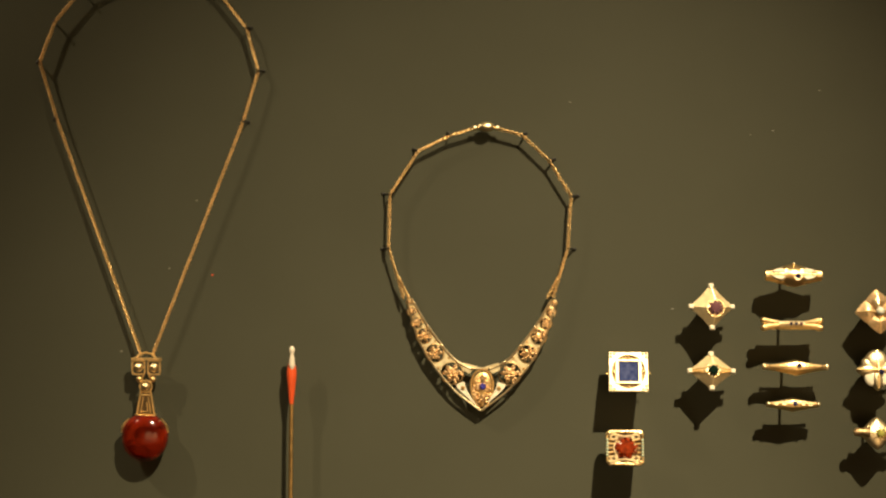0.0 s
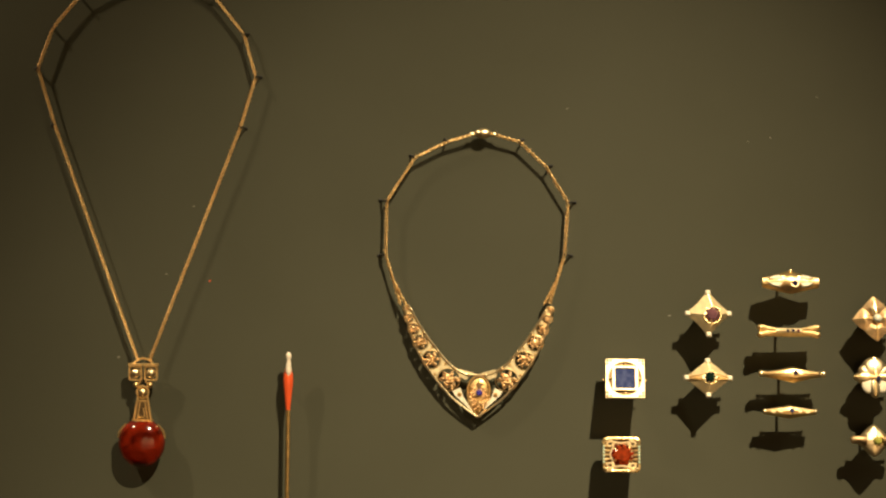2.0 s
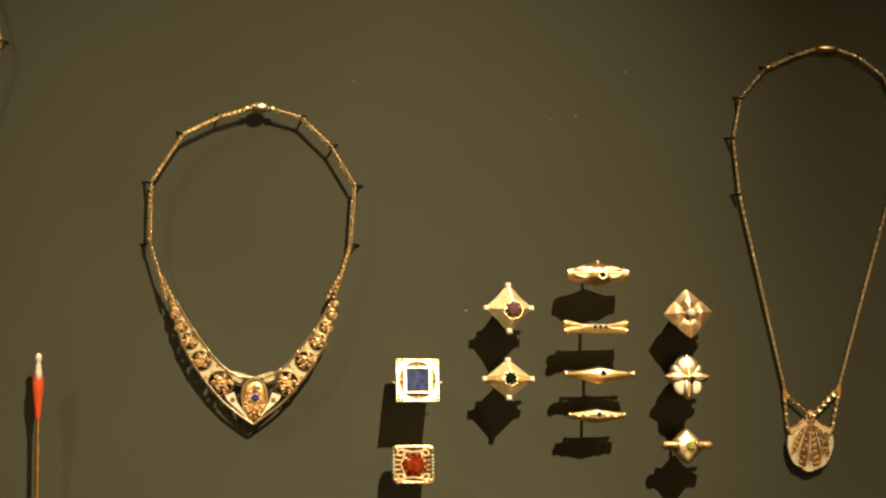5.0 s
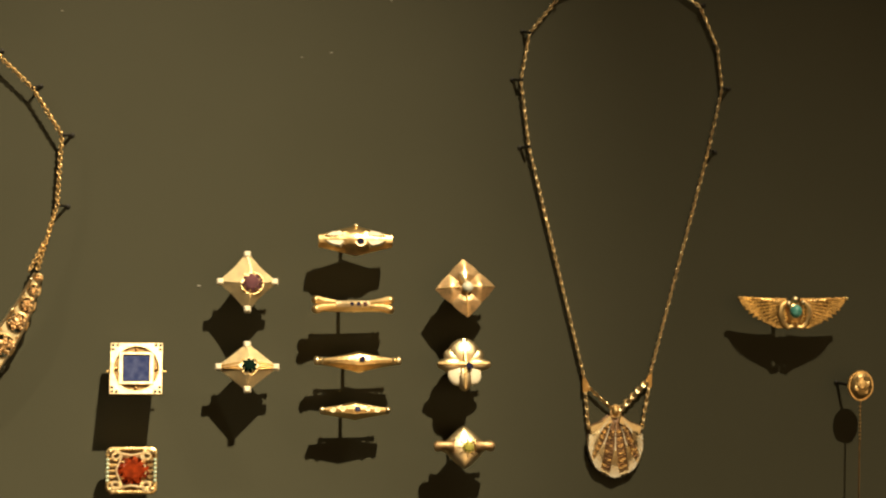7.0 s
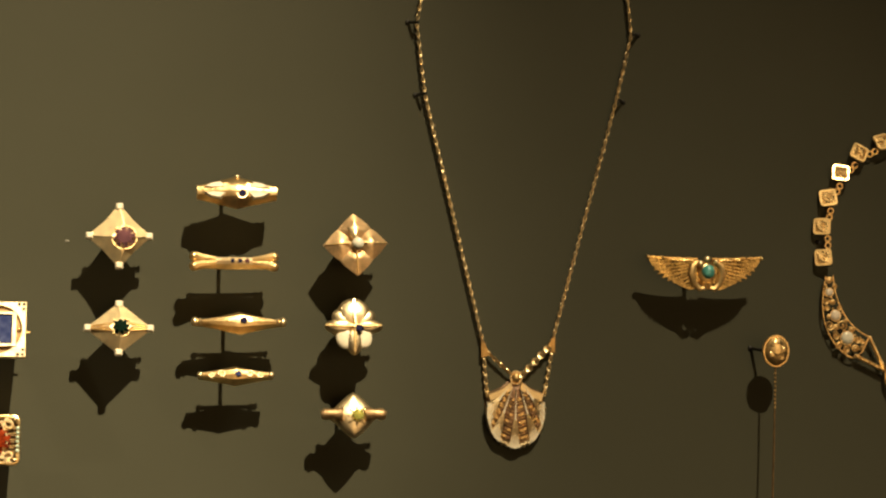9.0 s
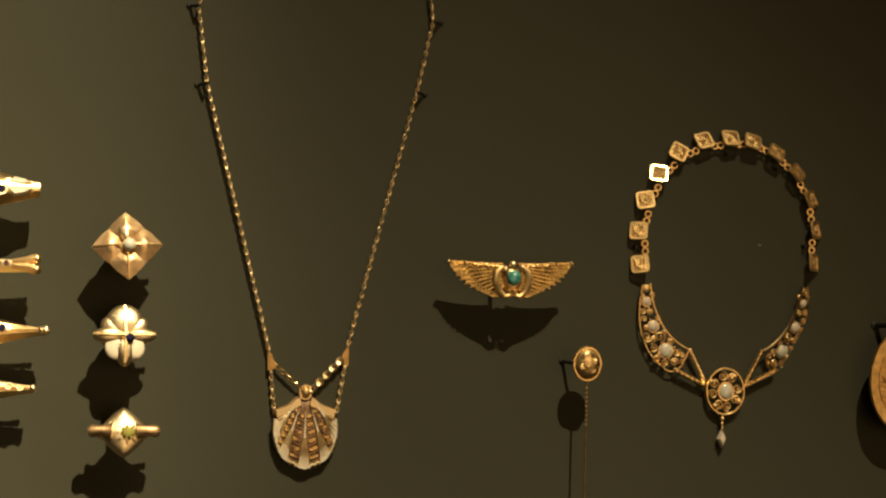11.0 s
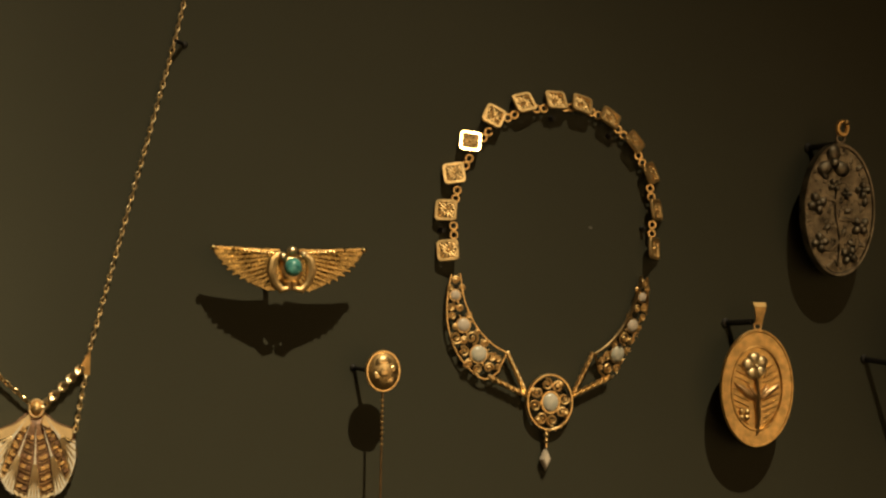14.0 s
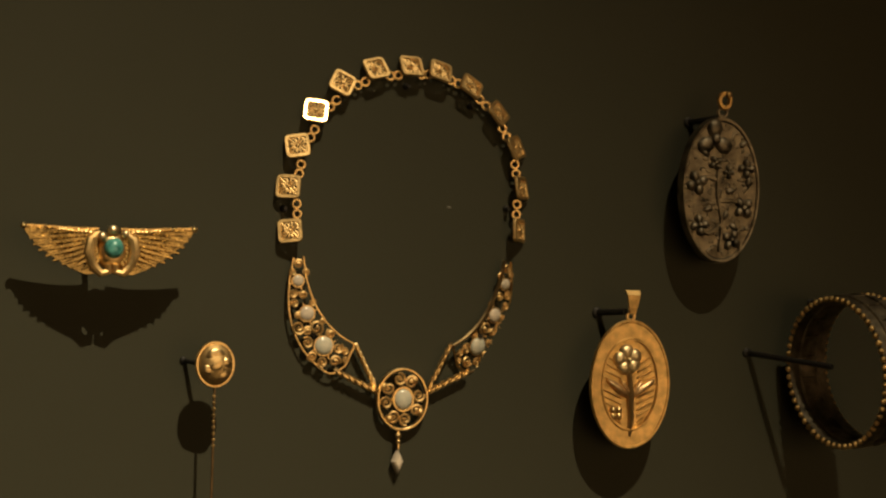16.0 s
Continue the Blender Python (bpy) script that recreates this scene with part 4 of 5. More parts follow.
        part("rib", bm, GOLD_SATIN, ray)
    for g, (a, b) in enumerate(zip(rays, rays[1:])):
        mid = (a[0] + b[0]) / 2
        for i in range(6):
            u = 0.34 + 0.105 * i
            half = 0.5 * (b[0] - a[0]) - 0.085 - 0.03 * i * 0.2
            for s in (-1, 1):
                p = rim(mid + s * half * 0.42)
                c = (hub[0] + (p[0] - hub[0]) * u, hub[1] + (p[1] - hub[1]) * u)
                bm = bmesh.new()
                dome(bm, box_outline(*c, 0.7 + 1.9 * u, 1.35, 0.3, mid + s * 0.1), h + 0.6, h + 2.0, "flat", 2, top=0.6)
                part("gold_cell", bm, GOLD_FILIGREE if (i * 2 + s + g) % 4 else BROWN, shell, smooth=False)
            p = rim(mid)
            q0, q1 = rim(mid - half), rim(mid + half)
            bm = bmesh.new()
            tube(bm, [V(hub[0] + (q[0] - hub[0]) * (u + 0.05), hub[1] + (q[1] - hub[1]) * (u + 0.05), h + 1.6) for q in (q0, p, q1)], 0.3, sides=5)
            part("cross_wire", bm, GOLD_ROSE, shell)
    bm = bmesh.new()
    tube(bm, [V(hub[0] + (x - hub[0]) * 0.955, hub[1] + (z - hub[1]) * 0.955, h + 1.0) for x, z in edge], 0.95, sides=7)
    for x, z in edge[1:-1]:
        ball(bm, hub[0] + (x - hub[0]) * 0.98, hub[1] + (z - hub[1]) * 0.98, h + 0.9, 0.5, u=6, v=4)
    part("beaded_edge", bm, GOLD_PALE, shell, "pale gold scalloped edge")
    root.location.y += 1.9 * MM
    chain_pins([left[1], left[2], left[3], left[4], left[5], right[1], right[2], right[4], right[5]], 4, (285, 1440), 3.6)


shell_necklace()


# ---- winged brooch ----
def winged_brooch():
    x, z, h = 357.8, 1358.6, 14
    root = thing("winged_brooch", x, z, "winged gold scarab brooch with a turquoise stone", "brooch")
    for s in (-1, 1):
        bm = bmesh.new()
        w = [(3.0, 6.2), (9, 5.7), (16, 5.8), (23.4, 6.9), (22.6, 4.8), (19.6, 1.6), (15.4, -1.6), (10.6, -4.6), (6.4, -6.4), (3.0, -6.0)]
        o = [(x + s * a, z + b - 0.2) for a, b in w]
        plate(bm, o, h - 1.2, h - 0.2, 0.2)
        wing = part("wing", bm, GOLD_WING, root)
        for i in range(10):
            u = i / 9
            tip = (4.0 + 18.2 * math.sin(0.08 + 1.38 * u) ** 1.1, -5.6 + 11.8 * (1 - math.cos(0.08 + 1.38 * u)))
            start = (2.8 + 1.4 * u, -2.0 + 7.4 * u)
            bm = bmesh.new()
            mid = ((start[0] + tip[0]) / 2, (start[1] + tip[1]) / 2 - 0.5 + 0.6 * u)
            tube(bm, [V(x + s * start[0], z + start[1], h + 0.1), V(x + s * mid[0], z + mid[1], h - 0.1), V(x + s * tip[0], z + tip[1], h - 0.5)], 0.78, sides=6, taper=[0.8, 1.0, 0.6])
            part("feather", bm, GOLD_WING, wing)
        bm = bmesh.new()
        tube(bm, flat([(x + s * 3, z + 6.0), (x + s * 10, z + 6.0), (x + s * 17, z + 6.4), (x + s * 23.6, z + 6.6)], h), 0.55)
        for i in range(9):
            ball(bm, x + s * (4 + i * 1.2), z + 4.8 + 0.1 * i, h + 0.5, 0.65, u=7, v=5)
        ball(bm, x + s * 23.2, z + 6.4, h + 0.2, 0.9)
        ball(bm, x + s * 17.2, z + 6.3, h + 0.2, 0.6)
        part("beaded_top", bm, GOLD_BRIGHT, wing)
        bm = bmesh.new()
        tube(bm, [V(x + 0.6 + s * a, z + b, h + g) for a, b, g in ((3.4, 5.0, 0.8), (5.6, 3.0, 1.2), (6.2, -0.4, 1.2), (5.2, -3.8, 1.0), (3.0, -6.2, 0.8), (0.9, -5.6, 0.8), (1.0, -3.8, 1.2))], 1.15, sides=8, taper=[0.6, 1.2, 1.3, 1.1, 1.0, 0.9, 0.7])
        part("foreleg", bm, GOLD_FILIGREE, root)
    bm = bmesh.new()
    dome(bm, oval(x + 0.8, z, 4.6, 5.4, 20), h - 1, h + 1.4, steps=3)
    part("body", bm, GOLD, root)
    bm = bmesh.new()
    ball(bm, x + 1.0, z + 0.7, h + 1.6, 2.7, 2.9, 2.2, 16, 10)
    part("scarab", bm, TURQUOISE, root, "round turquoise scarab stone")
    bm = bmesh.new()
    ball(bm, x + 0.8, z + 5.8, h + 1.0, 1.7, 1.3, 1.3)
    ball(bm, x - 2.2, z + 3.8, h + 1.4, 1.5)
    ball(bm, x + 4.2, z + 4.6, h + 1.2, 1.1)
    part("head", bm, GOLD_PALE, root)
    mounting_pin(x - 2, z - 0.5, h - 1.5, -3.0, 0.5, 0.8)
    lean_back(root, h, 4, -2)


winged_brooch()


# ---- filigree necklace with opals ----
def square_link(x, z, turn, facing):
    """One pierced square link that faces a given way."""
    h = 6.0
    piece = []
    bm = bmesh.new()
    w = 7.0
    ring_plate(bm, box_outline(0, 0, w, w, 1.3), box_outline(0, 0, w - 1.9, w - 1.9, 0.7), -0.35, 0.45, 0.12)
    piece.append(("frame", bm, GOLD_FILIGREE))
    bm = bmesh.new()
    for a in (45, 135, 225, 315):
        c, s = math.cos(radians(a)), math.sin(radians(a))
        tube(bm, flat(oval(1.75 * c, 1.75 * s, 1.0, 1.0, 10), 0), 0.32, True, 5)
    tube(bm, flat([(-2.5, -2.5), (2.5, 2.5)], 0), 0.3, sides=5)
    tube(bm, flat([(-2.5, 2.5), (2.5, -2.5)], 0), 0.3, sides=5)
    for c, d in ((1.9, 0), (-1.9, 0), (0, 1.9), (0, -1.9)):
        tube(bm, flat(oval(c, d, 0.75, 0.75, 8), 0.05), 0.28, True, 5)
    ball(bm, 0, 0, 0.2, 0.6, u=7, v=5)
    piece.append(("filigree", bm, GOLD_FILIGREE))
    m = Matrix.Translation(V(x, z, h)) @ Vector((0, -1, 0)).rotation_difference(Vector(facing)).to_matrix().to_4x4() @ Matrix.Rotation(-turn, 4, "Y")
    for name, b, mat in piece:
        bmesh.ops.transform(b, matrix=m, verts=b.verts)
    return piece


def filigree_necklace():
    root = thing("filigree_necklace", 445, 1350, "gold filigree necklace of square links with opals and drop", "necklace")
    links = [(410.6, 1365.7), (409.8, 1378.4), (412.3, 1390.2), (417.5, 1400.5), (425.3, 1408.9), (435.4, 1413.6), (446.2, 1414.8), (455.2, 1413.8), (464.9, 1409.8), (473.6, 1402.2), (479.3, 1392.2), (481.3, 1380.2), (480.7, 1367.6)]
    cx, cz = 445, 1372
    facing = ((-0.36, -0.90, 0.26), (-0.36, -0.90, 0.27), (-0.27, -0.91, 0.30), (-0.125, -0.91, 0.395), (0.06, -0.925, 0.36), (0.05, -0.86, 0.50), (0.10, -0.84, 0.53),
              (0.18, -0.83, 0.52), (0.34, -0.80, 0.48), (0.48, -0.77, 0.40), (0.58, -0.75, 0.30), (0.68, -0.71, 0.16), (0.70, -0.71, 0.06))
    inner = []
    for i, (x, z) in enumerate(links):
        a = math.atan2(z - cz, x - cx)
        near = links[max(i - 1, 0)], links[min(i + 1, 12)]
        run = math.atan2(near[1][1] - near[0][1], near[1][0] - near[0][0])
        turn = run + (0.45 if i in (2, 3, 4) else 0.0)
        first = None
        for name, bm, mat in square_link(x, z, turn, facing[i]):
            # link 3's frame alone takes a shinier copy of the gold, for its glare
            ob = part("square_link" if name == "frame" else "filigree", bm, GOLD_BRIGHT if i == 3 and name == "frame" else mat, first or root, "pierced square gold link" if name == "frame" else "")
            first = first or ob
        out = (math.cos(a), math.sin(a))
        inner.append((x - out[0] * (2.4 if i < 7 else 1.0), z - out[1] * (2.4 if i < 7 else 1.0)))
    for (x0, z0), (x1, z1) in zip(inner, inner[1:]):
        for u in (0.38, 0.62):
            bm = bmesh.new()
            x, z = x0 + (x1 - x0) * u, z0 + (z1 - z0) * u
            tube(bm, flat(oval(x, z, 1.15, 1.15, 12), 5.4), 0.40, True, 6)
            part("jump_ring", bm, GOLD, root)
    # curved side pieces: one lies flat, the other is bent away round the neck line
    for s in (-1, 1):
        k = lambda a, b: (445.2 + s * a, b)
        low, high = Vector(V(*k(16.5, 1330), 6)), Vector(V(*k(32.0, 1358), 6))
        bend = Matrix.Translation(low) @ Matrix.Rotation(radians(22), 4, (high - low).normalized()) @ Matrix.Translation(-low)

        def side_part(name, bm, mat, parent, label=""):
            if s > 0:
                bmesh.ops.transform(bm, matrix=bend, verts=bm.verts)
            return part(name, bm, mat, parent, label)
        outer = arc_points([k(33.4, 1358.0), k(34.6, 1350), k(34.0, 1340.5), k(30.0, 1331.5), k(22.6, 1325.0), k(17.5, 1327.0)], 7)
        inn = arc_points([k(30.6, 1358.5), k(29.0, 1350), k(25.2, 1342), k(20.0, 1336.4), k(14.6, 1333.2)], 7)
        bm = bmesh.new()
        tube(bm, flat(outer, 6), 0.42 if s > 0 else 0.32)
        side_part("outer_rail", bm, GOLD, root)
        bm = bmesh.new()
        tube(bm, flat(inn, 6.4), 0.6 if s > 0 else 0.3)
        side_part("inner_rail", bm, GOLD, root)
        bm = bmesh.new()
        tube(bm, flat([inn[-1], k(16.4, 1329.6), outer[-1]], 6), 0.42)
        side_part("end_rail", bm, GOLD, root)
        stones = ((32.0, 1351.4, 1.7, PEARL_AND_GLEAM), (29.2, 1342.0, 2.2, PEARL_AND_GLEAM), (24.0, 1332.8, 2.75, OPAL))
        for a, b, r, mat in stones:
            x, z = k(a, b)
            bm = bmesh.new()
            dome(bm, oval(x, z, r, r, 20), 5.8, 6.2 + r * 0.45, steps=5)
            st = side_part("round_stone", bm, mat, root, "round milky stone")
            bm = bmesh.new()
            tube(bm, flat(oval(x, z, r + 0.1, r + 0.1, 18), 6.1), 0.26, True)
            for q in range(4):
                c, d = math.cos(0.4 + q * math.pi / 2), math.sin(0.4 + q * math.pi / 2)
                tube(bm, flat([(x + r * c, z + r * d), (x + (r + 1.2) * c, z + (r + 1.2) * d)], 6.2), 0.26)
            side_part("bezel", bm, GOLD, st)
        scrolls = ((32.0, 1356.2, 1.4), (33.4, 1347.8, 1.3), (30.4, 1347.6, 1.2), (32.9, 1344.8, 1.2), (26.4, 1338.0, 2.3), (31.6, 1338.0, 2.1), (28.9, 1337.0, 1.3),
                   (28.9, 1333.6, 1.7), (27.6, 1329.9, 1.5), (24.2, 1328.0, 1.6), (20.6, 1328.4, 1.7), (19.8, 1332.2, 1.6), (22.0, 1336.4, 1.4), (17.6, 1331.2, 1.1),
                   (29.9, 1354.0, 1.0), (33.6, 1354.0, 0.9), (31.8, 1341.4, 1.0), (27.6, 1345.2, 1.0), (24.6, 1340.0, 0.9), (17.4, 1328.8, 0.8))
        for j, (a, b, r) in enumerate(scrolls):
            x, z = k(a, b)
            bm = bmesh.new()
            tube(bm, flat(spiral(x, z, r, 1.45, radians(70 * j), s if j % 2 else -s, 16, 0.22), 6.2), 0.42, sides=5)
            ball(bm, x, z, 6.4, 0.4, u=6, v=4)
            side_part("scroll", bm, GOLD_FILIGREE, root)
        # twisted cords to the medallion
        for p, q in ((k(14.4, 1333.0), k(8.4, 1321.2)), (k(20.5, 1325.6), k(7.8, 1319.6))):
            bm = bmesh.new()
            d = math.dist(p, q)
            n = int(d / 0.9)
            for strand in (0, math.pi):
                tube(bm, [V(p[0] + (q[0] - p[0]) * i / n, p[1] + (q[1] - p[1]) * i / n + 0.55 * math.cos(strand + i * 1.3), 6 + 0.55 * math.sin(strand + i * 1.3)) for i in range(n + 1)], 0.62, sides=6)
            part("twisted_cord", bm, GOLD, root)
    x, z = 445.3, 1317.4
    bm = bmesh.new()
    ring_plate(bm, oval(x, z, 7.9, 9.2, 32), oval(x, z, 7.1, 8.4, 32), 4.6, 6.6)
    med = part("medallion", bm, GOLD, root, "oval pierced gold medallion")
    bm = bmesh.new()
    for i in range(8):
        a = 2 * math.pi * i / 8 + 0.2
        sx, sz = x + 5.0 * math.cos(a), z + 5.9 * math.sin(a)
        tube(bm, flat(spiral(sx, sz, 1.95, 1.4, a, 1 if i % 2 else -1, 16, 0.22), 6), 0.42, sides=5)
        ball(bm, sx, sz, 6.2, 0.5, u=6, v=4)
        if i % 2:
            dome(bm, petal_outline(x, z, a, 5.6, 8.0, 1.3, 12), 5.2, 6.6, "round", 3)
    part("scrollwork", bm, GOLD_FILIGREE, med)
    bm = bmesh.new()
    dome(bm, oval(x + 0.2, z, 2.7, 3.1, 22), 5.8, 7.4, steps=5)
    part("opal", bm, OPAL, med, "round milky opal")
    bm = bmesh.new()
    tube(bm, flat(oval(x + 0.2, z, 3.0, 3.4, 20), 6.2), 0.45, True)
    part("bezel", bm, GOLD, med)
    bm = bmesh.new()
    ball(bm, x - 1.0, 1306.9, 6, 0.95)
    ball(bm, x - 1.0, 1305.0, 6, 0.75)
    tube(bm, [V(x - 1, 1308.6, 6), V(x - 1, 1303, 6)], 0.4)
    part("drop_link", bm, GOLD, root)
    bm = bmesh.new()
    dome(bm, diamond(x - 1.0, 1299.2, 1.9, 4.0, -0.05, 24), 5, 7.2, "flat", 3, top=0.4)
    part("drop", bm, PEARL_AND_GLEAM, root, "lozenge-shaped milky drop", smooth=False)
    root.location.y += 3.2 * MM
    root.location.x += 0.6 * MM
    for px, pz in ((409.8, 1372), (425, 1404), (446, 1409), (466, 1404), (478, 1374), (419, 1336), (470, 1336), (445, 1318)):
        mounting_pin(px, pz, 2.6, 0, 0, 0.6)


filigree_necklace()


# ---- oval pendants ----
def gold_pendant():
    x, z, h = 514.1, 1322.4, 12
    root = thing("oval_pendant", x, z, "oval gold pendant embossed with a flower and leaves", "pendant", "oval pendants")
    bm = bmesh.new()
    prof = [(0.97, h - 1.6), (1.0, h - 0.6), (1.0, h + 0.3), (0.985, h + 0.6), (0.96, h + 0.55), (0.945, h + 0.2), (0.73, h + 0.1), (0.71, h + 0.5), (0.69, h + 0.5), (0.68, h - 0.6), (0.4, h - 0.8), (0.1, h - 0.8)]
    skin(bm, [[V(x + 12.9 * k * math.cos(a), z + 19.3 * k * math.sin(a), g) for a in (2 * math.pi * i / 48 for i in range(48))] for k, g in prof])
    part("body", bm, GOLD_OLD, root, "broad-rimmed oval gold plate")
    fx, fz = 513.4, 1329.6
    for i in range(5):
        a = radians(90 + 72 * i + 10)
        bm = bmesh.new()
        dome(bm, petal_outline(fx, fz, a, 0.3, 4.7, 1.95, 14, -0.35), h - 0.6, h + 1.2, "round", 3)
        part("petal", bm, GOLD_SATIN, root)
    bm = bmesh.new()
    ball(bm, fx, fz, h + 1.0, 0.8)
    part("flower_centre", bm, GOLD_PALE, root)
    bm = bmesh.new()
    tube(bm, [V(514.0, 1326.5, h - 0.2), V(514.4, 1319, h + 0.2), V(514.8, 1312, h), V(514.2, 1306.8, h - 0.4)], 0.9, sides=7, taper=[0.7, 1.3, 1.0, 0.8])
    part("stem", bm, GOLD, root)
    for s in (-1, 1):
        for a, r, w in ((36 if s > 0 else 146, 9.6, 1.7), (56 if s > 0 else 124, 6.4, 1.1)):
            bm = bmesh.new()
            dome(bm, petal_outline(514.5, 1318.4, radians(a), 0.4, r, w, 14, 0.5), h - 0.6, h + 1.1, "round", 3)
            part("leaf", bm, GOLD_ROSE, root)
        for i in range(11):
            bm = bmesh.new()
            zz = 1309.5 + i * 1.9
            reach = 8.4 * math.sqrt(max(0.05, 1 - ((zz + 2 - z) / 13.0) ** 2))
            tube(bm, [V(514.2 + s * 2.6, zz - 0.6, h - 0.5), V(514 + s * reach, zz + 1.8, h - 0.3)], 0.36, sides=5, taper=[1.2, 0.6])
            part("fern_leaflet", bm, GOLD_OLD, root)
    for i in range(4):
        a = radians(45 + 90 * i)
        bm = bmesh.new()
        dome(bm, petal_outline(509.8, 1313.8, a, 0.2, 2.4, 1.1, 10), h - 0.6, h + 0.7, "round", 3)
        part("small_petal", bm, GOLD, root)
    bm = bmesh.new()
    tube(bm, flat(oval(514.0, 1342.6, 1.2, 1.2, 12), h), 0.4, True)
    part("loop", bm, GOLD, root)
    bm = bmesh.new()
    skin(bm, [[V(514.3 + sx * w, zz, h + dh + sy) for sx, sy in ((-1, -0.4), (1, -0.4), (1, 0.4), (-1, 0.4))] for zz, w, dh in ((1343.2, 1.0, 0.3), (1346, 1.4, 1.0), (1349, 2.1, 1.3), (1350.4, 2.3, 0.4), (1350.0, 2.2, -0.8))])
    part("bail", bm, GOLD_OLD, root)
    mounting_pin(512.6, 1344.0, h - 1, -4.4, -0.6, 1.0)


gold_pendant()


def dark_pendant():
    x, z, h = 542.9, 1381.3, 12
    root = thing("oval_pendant", x, z, "dark tarnished silver oval pendant with floral relief", "pendant", "oval pendants")
    bm = bmesh.new()
    prof = [(1.0, h - 3), (1.0, h + 0.2), (0.985, h + 0.8), (0.95, h + 0.7), (0.93, h + 0.0), (0.5, h + 0.1), (0.1, h + 0.2)]
    skin(bm, [[V(x + 13.0 * k * math.cos(a), z + 22.2 * k * math.sin(a), g) for a in (2 * math.pi * i / 48 for i in range(48))] for k, g in prof])
    part("body", bm, SILVER_DARK, root)
    for fx, fz, r, n, a0 in ((540.6, 1396.6, 6.4, 3, 90), (534.8, 1383.2, 3.8, 4, 20), (551.4, 1388.0, 3.0, 4, 0), (550.6, 1376.0, 3.6, 4, 40), (536.0, 1370.4, 3.4, 4, 10), (546.6, 1366.2, 3.4, 4, 60), (541.0, 1389.4, 2.4, 4, 30), (545.4, 1386.6, 2.0, 4, 0)):
        for i in range(n):
            bm = bmesh.new()
            dome(bm, petal_outline(fx, fz, radians(a0 + 360 * i / n), 0.2, r, r * 0.36, 12, -0.2), h - 0.2, h + 1.7, "round", 3)
            part("petal", bm, SILVER_DARK, root)
        bm = bmesh.new()
        ball(bm, fx, fz, h + 1.2, r * 0.26, u=8, v=6)
        part("flower_centre", bm, SILVER_DARK, root)
    for fx, fz, a in ((542.5, 1378.6, 100), (540.2, 1376.0, 200), (544.6, 1380.4, 20), (543.6, 1372.2, 60), (539.0, 1391.5, 150), (548.8, 1394.6, 30), (546.0, 1371.0, 330), (551.8, 1382.4, 80)):
        bm = bmesh.new()
        dome(bm, petal_outline(fx, fz, radians(a), 0, 3.4, 1.1, 12, 0.4), h - 0.2, h + 1.2, "round", 3)
        part("leaf", bm, SILVER_DARK, root)
    for pts in ([(542.6, 1362.5), (543.2, 1372), (541.6, 1381), (542.2, 1391)], [(543, 1371), (539, 1368), (536, 1370)], [(542.5, 1378), (547.5, 1378), (551, 1376)], [(542, 1384), (538, 1385), (535, 1383)]):
        bm = bmesh.new()
        tube(bm, flat(arc_points(pts, 5), h + 0.5), 0.6, sides=6)
        part("stem", bm, SILVER_DARK, root)
    rng = random.Random(9)
    bm = bmesh.new()
    for i in range(260):
        a, k = rng.uniform(0, 6.28), math.sqrt(rng.uniform(0, 1)) * 0.92
        q = rng.uniform(0.35, 0.75)
        ball(bm, x + 13 * k * math.cos(a), z + 22.2 * k * math.sin(a), h + 0.15, q * rng.uniform(0.8, 1.6), q, q * 0.7, 6, 4)
    part("granular_ground", bm, SILVER_DARK, root, kind="stuff")
    bm = bmesh.new()
    tube(bm, flat(oval(543.2, 1405.0, 1.5, 1.5, 12), h), 0.5, True)
    part("loop", bm, SILVER_DARK, root)
    bm = bmesh.new()
    tube(bm, flat(oval(543.6, 1408.4, 1.8, 2.2, 14), h + 0.6), 0.8, True)
    ball(bm, 544.6, 1410.2, h + 1.2, 1.0)
    part("bail", bm, GOLD_DULL, root)
    mounting_pin(541.6, 1403.0, h - 1, -4.0, -0.6, 1.0)


dark_pendant()


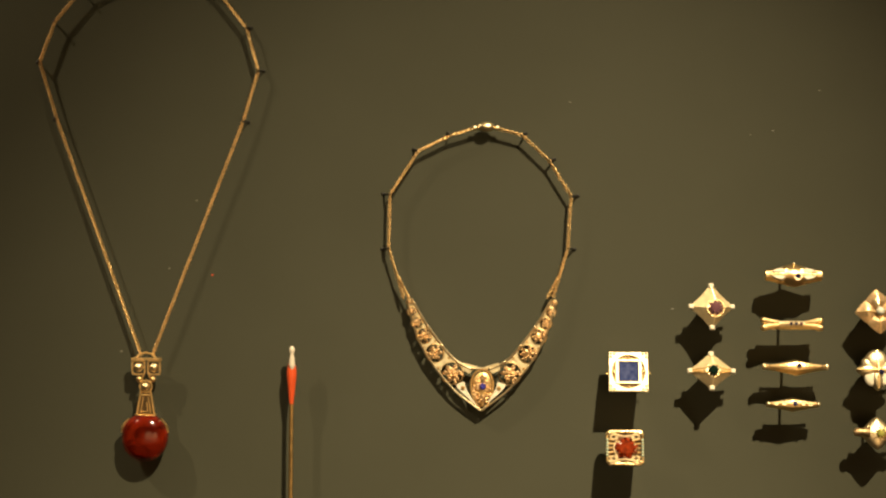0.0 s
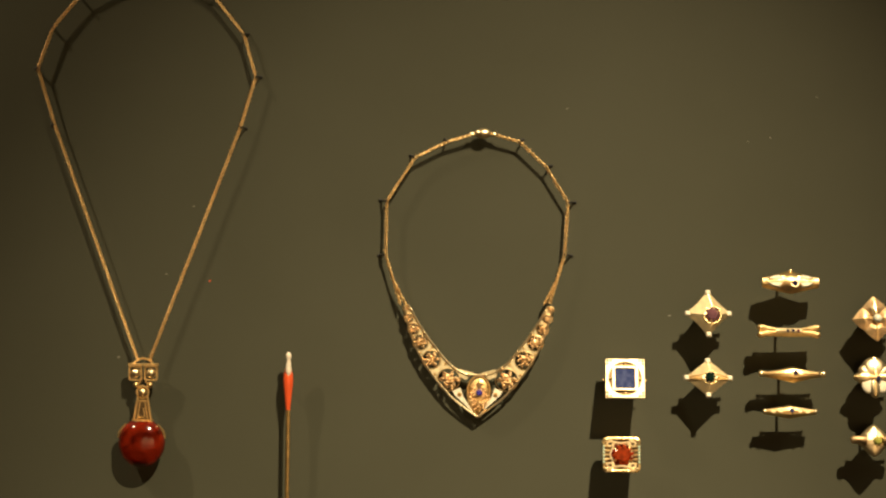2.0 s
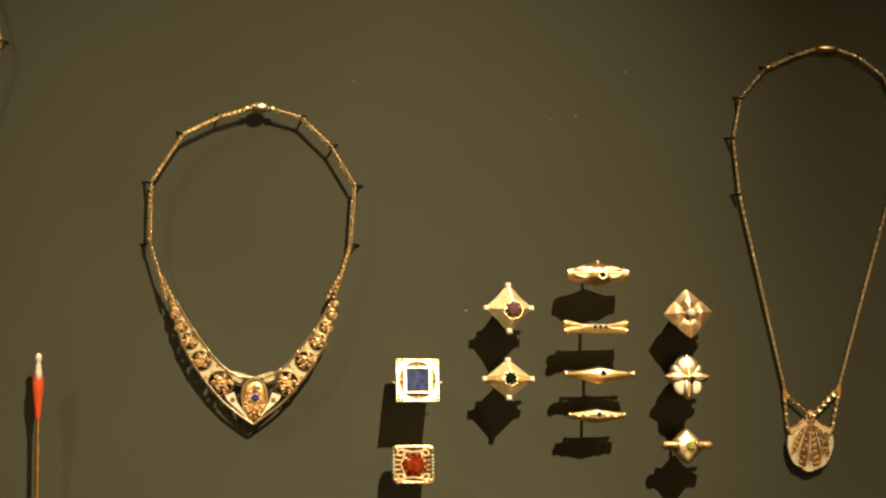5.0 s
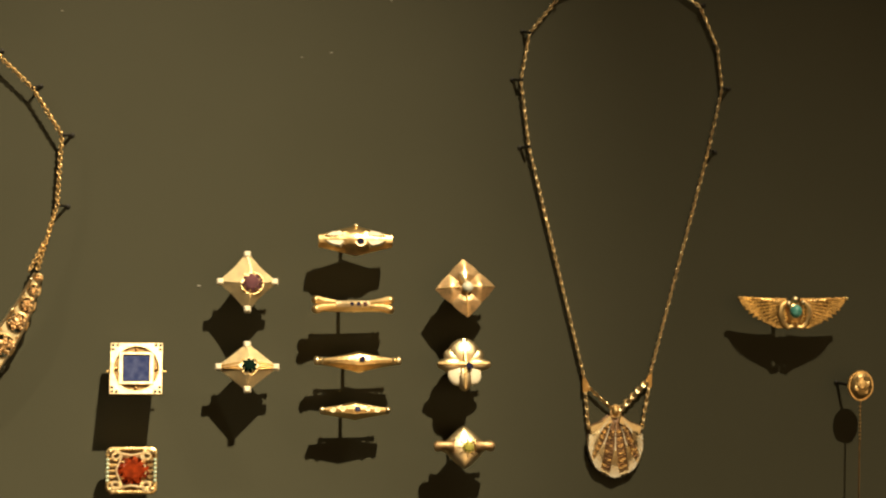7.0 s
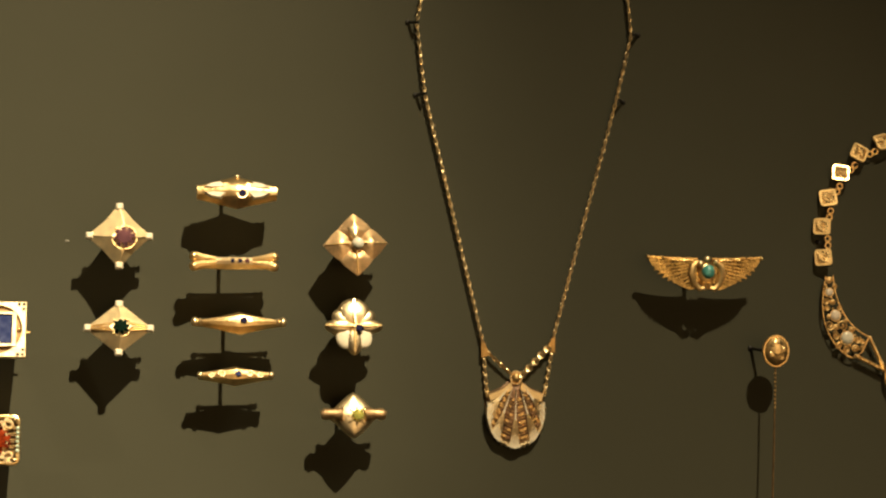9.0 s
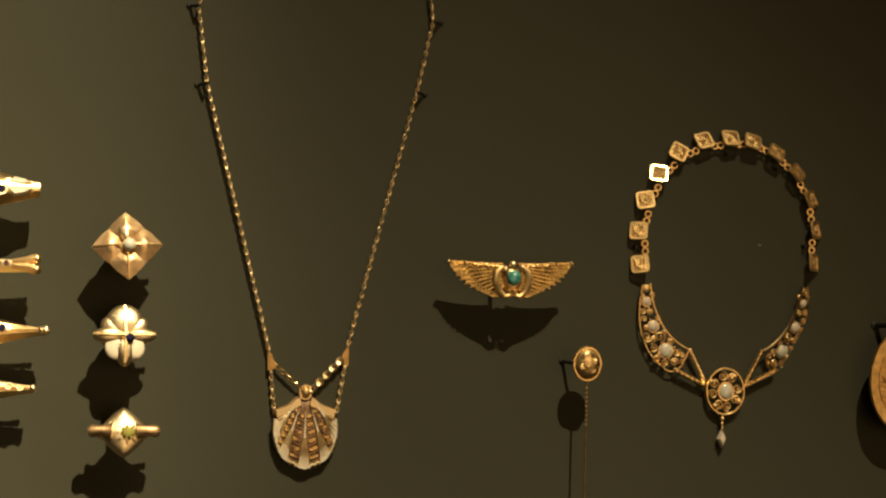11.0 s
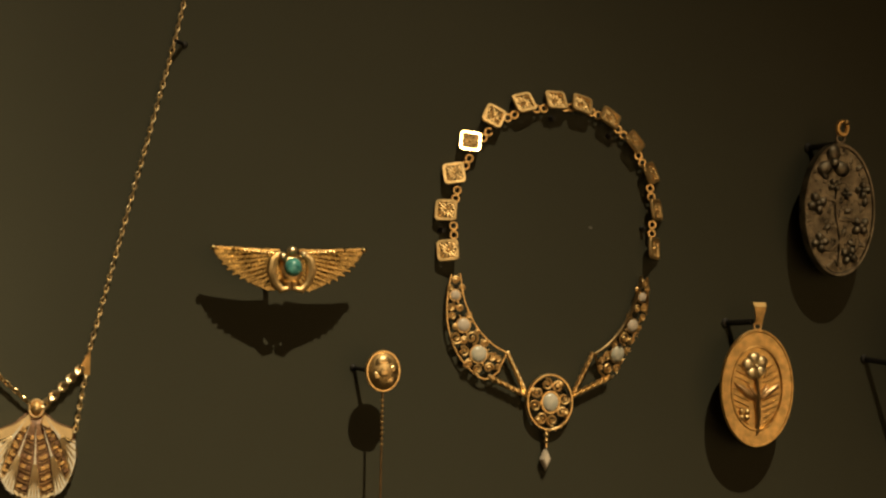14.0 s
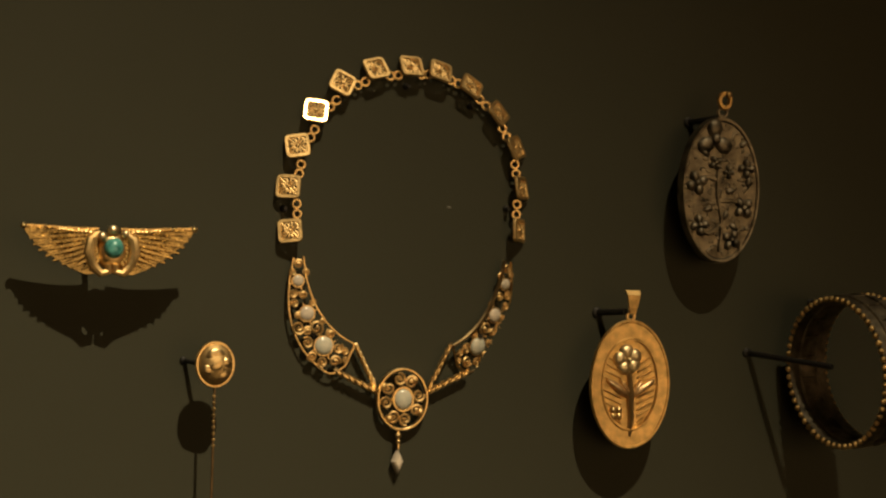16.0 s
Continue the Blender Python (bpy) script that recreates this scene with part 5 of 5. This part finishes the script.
# ---- bracelet ----
def bracelet():
    cx, cz, r, h0, h1 = 581.0, 1327.4, 22.6, 20.0, 34.0
    rx = 22.6
    root = thing("bangle_bracelet", cx, cz, "dark gold bangle bracelet with beaded edges", "bracelet")
    n = 64
    pt = lambda i, k, g: V(cx + rx * k * math.cos(2 * math.pi * i / n), cz + r * k * math.sin(2 * math.pi * i / n), g)
    bm = bmesh.new()
    rows = [[bm.verts.new(pt(i, k, g)) for i in range(n)] for k, g in ((1.0, h0), (1.0, h1), (0.95, h1), (0.95, h0))]
    rows.append(rows[0])
    for a, b in zip(rows, rows[1:]):
        for i in range(n):
            j = (i + 1) % n
            bm.faces.new((a[i], a[j], b[j], b[i]))
    part("band", bm, SILVER_DARK, root)
    for g, name in ((h0, "back_beading"), (h1, "front_beading")):
        bm = bmesh.new()
        for i in range(56):
            a = 2 * math.pi * i / 56
            ball(bm, cx + rx * 0.985 * math.cos(a), cz + r * 0.985 * math.sin(a), g, 0.95, u=7, v=5)
        part(name, bm, GOLD_OLD, root, "row of small gold beads")
    for k in (0.945, 1.01):
        for g in (h0 + 4, h1 - 4):
            bm = bmesh.new()
            tube(bm, [pt(i, k, g) for i in range(n)], 0.5, True, 5)
            part("raised_line", bm, SILVER_DARK, root)
    for i in range(20):
        a = 2 * math.pi * (i + 0.5) / 20
        for k in (0.943, 1.012):
            bm = bmesh.new()
            tube(bm, [V(cx + rx * k * math.cos(a), cz + r * k * math.sin(a), g) for g in (h0 + 4, h1 - 4)], 0.45, sides=5)
            part("panel_divider", bm, SILVER_DARK, root)
    lean_back(root, (h0 + h1) / 2, -5, -80)
    mounting_pin(572, 1328.6, 30, -13, 3.0, 0.9)
    mounting_pin(581, 1348.4, 26, 0, -1, 0.8)


bracelet()


# ---- dust on the panel ----
def dust():
    bm = bmesh.new()
    for x, z, r in ((106.8, 1368.1, 0.7), (161.2, 1466.8, 0.6), (186.4, 1489.3, 0.5), (-157.4, 1426.3, 0.6), (148.8, 1464.6, 0.4), (460, 1373.9, 0.6), (49.4, 1482, 0.5), (-199, 1342, 0.7), (-172.4, 1388.5, 0.5)):
        ball(bm, x, z, 0.1, r * 1.4, r * 0.7, 0.2, 7, 4)
    root = thing("dust_specks", 100, 1400, "pale dust specks lying on the olive panel", "dust", kind="stuff")
    part("specks", bm, DUST, root, kind="stuff")
    bm = bmesh.new()
    ball(bm, -148.4, 1384.9, 0.2, 0.6, 0.6, 0.3, 8, 5)
    spot_ = thing("red_speck", -148.4, 1384.9, "tiny red speck stuck on the olive panel", "speck")
    part("fleck", bm, CORAL, spot_)


dust()
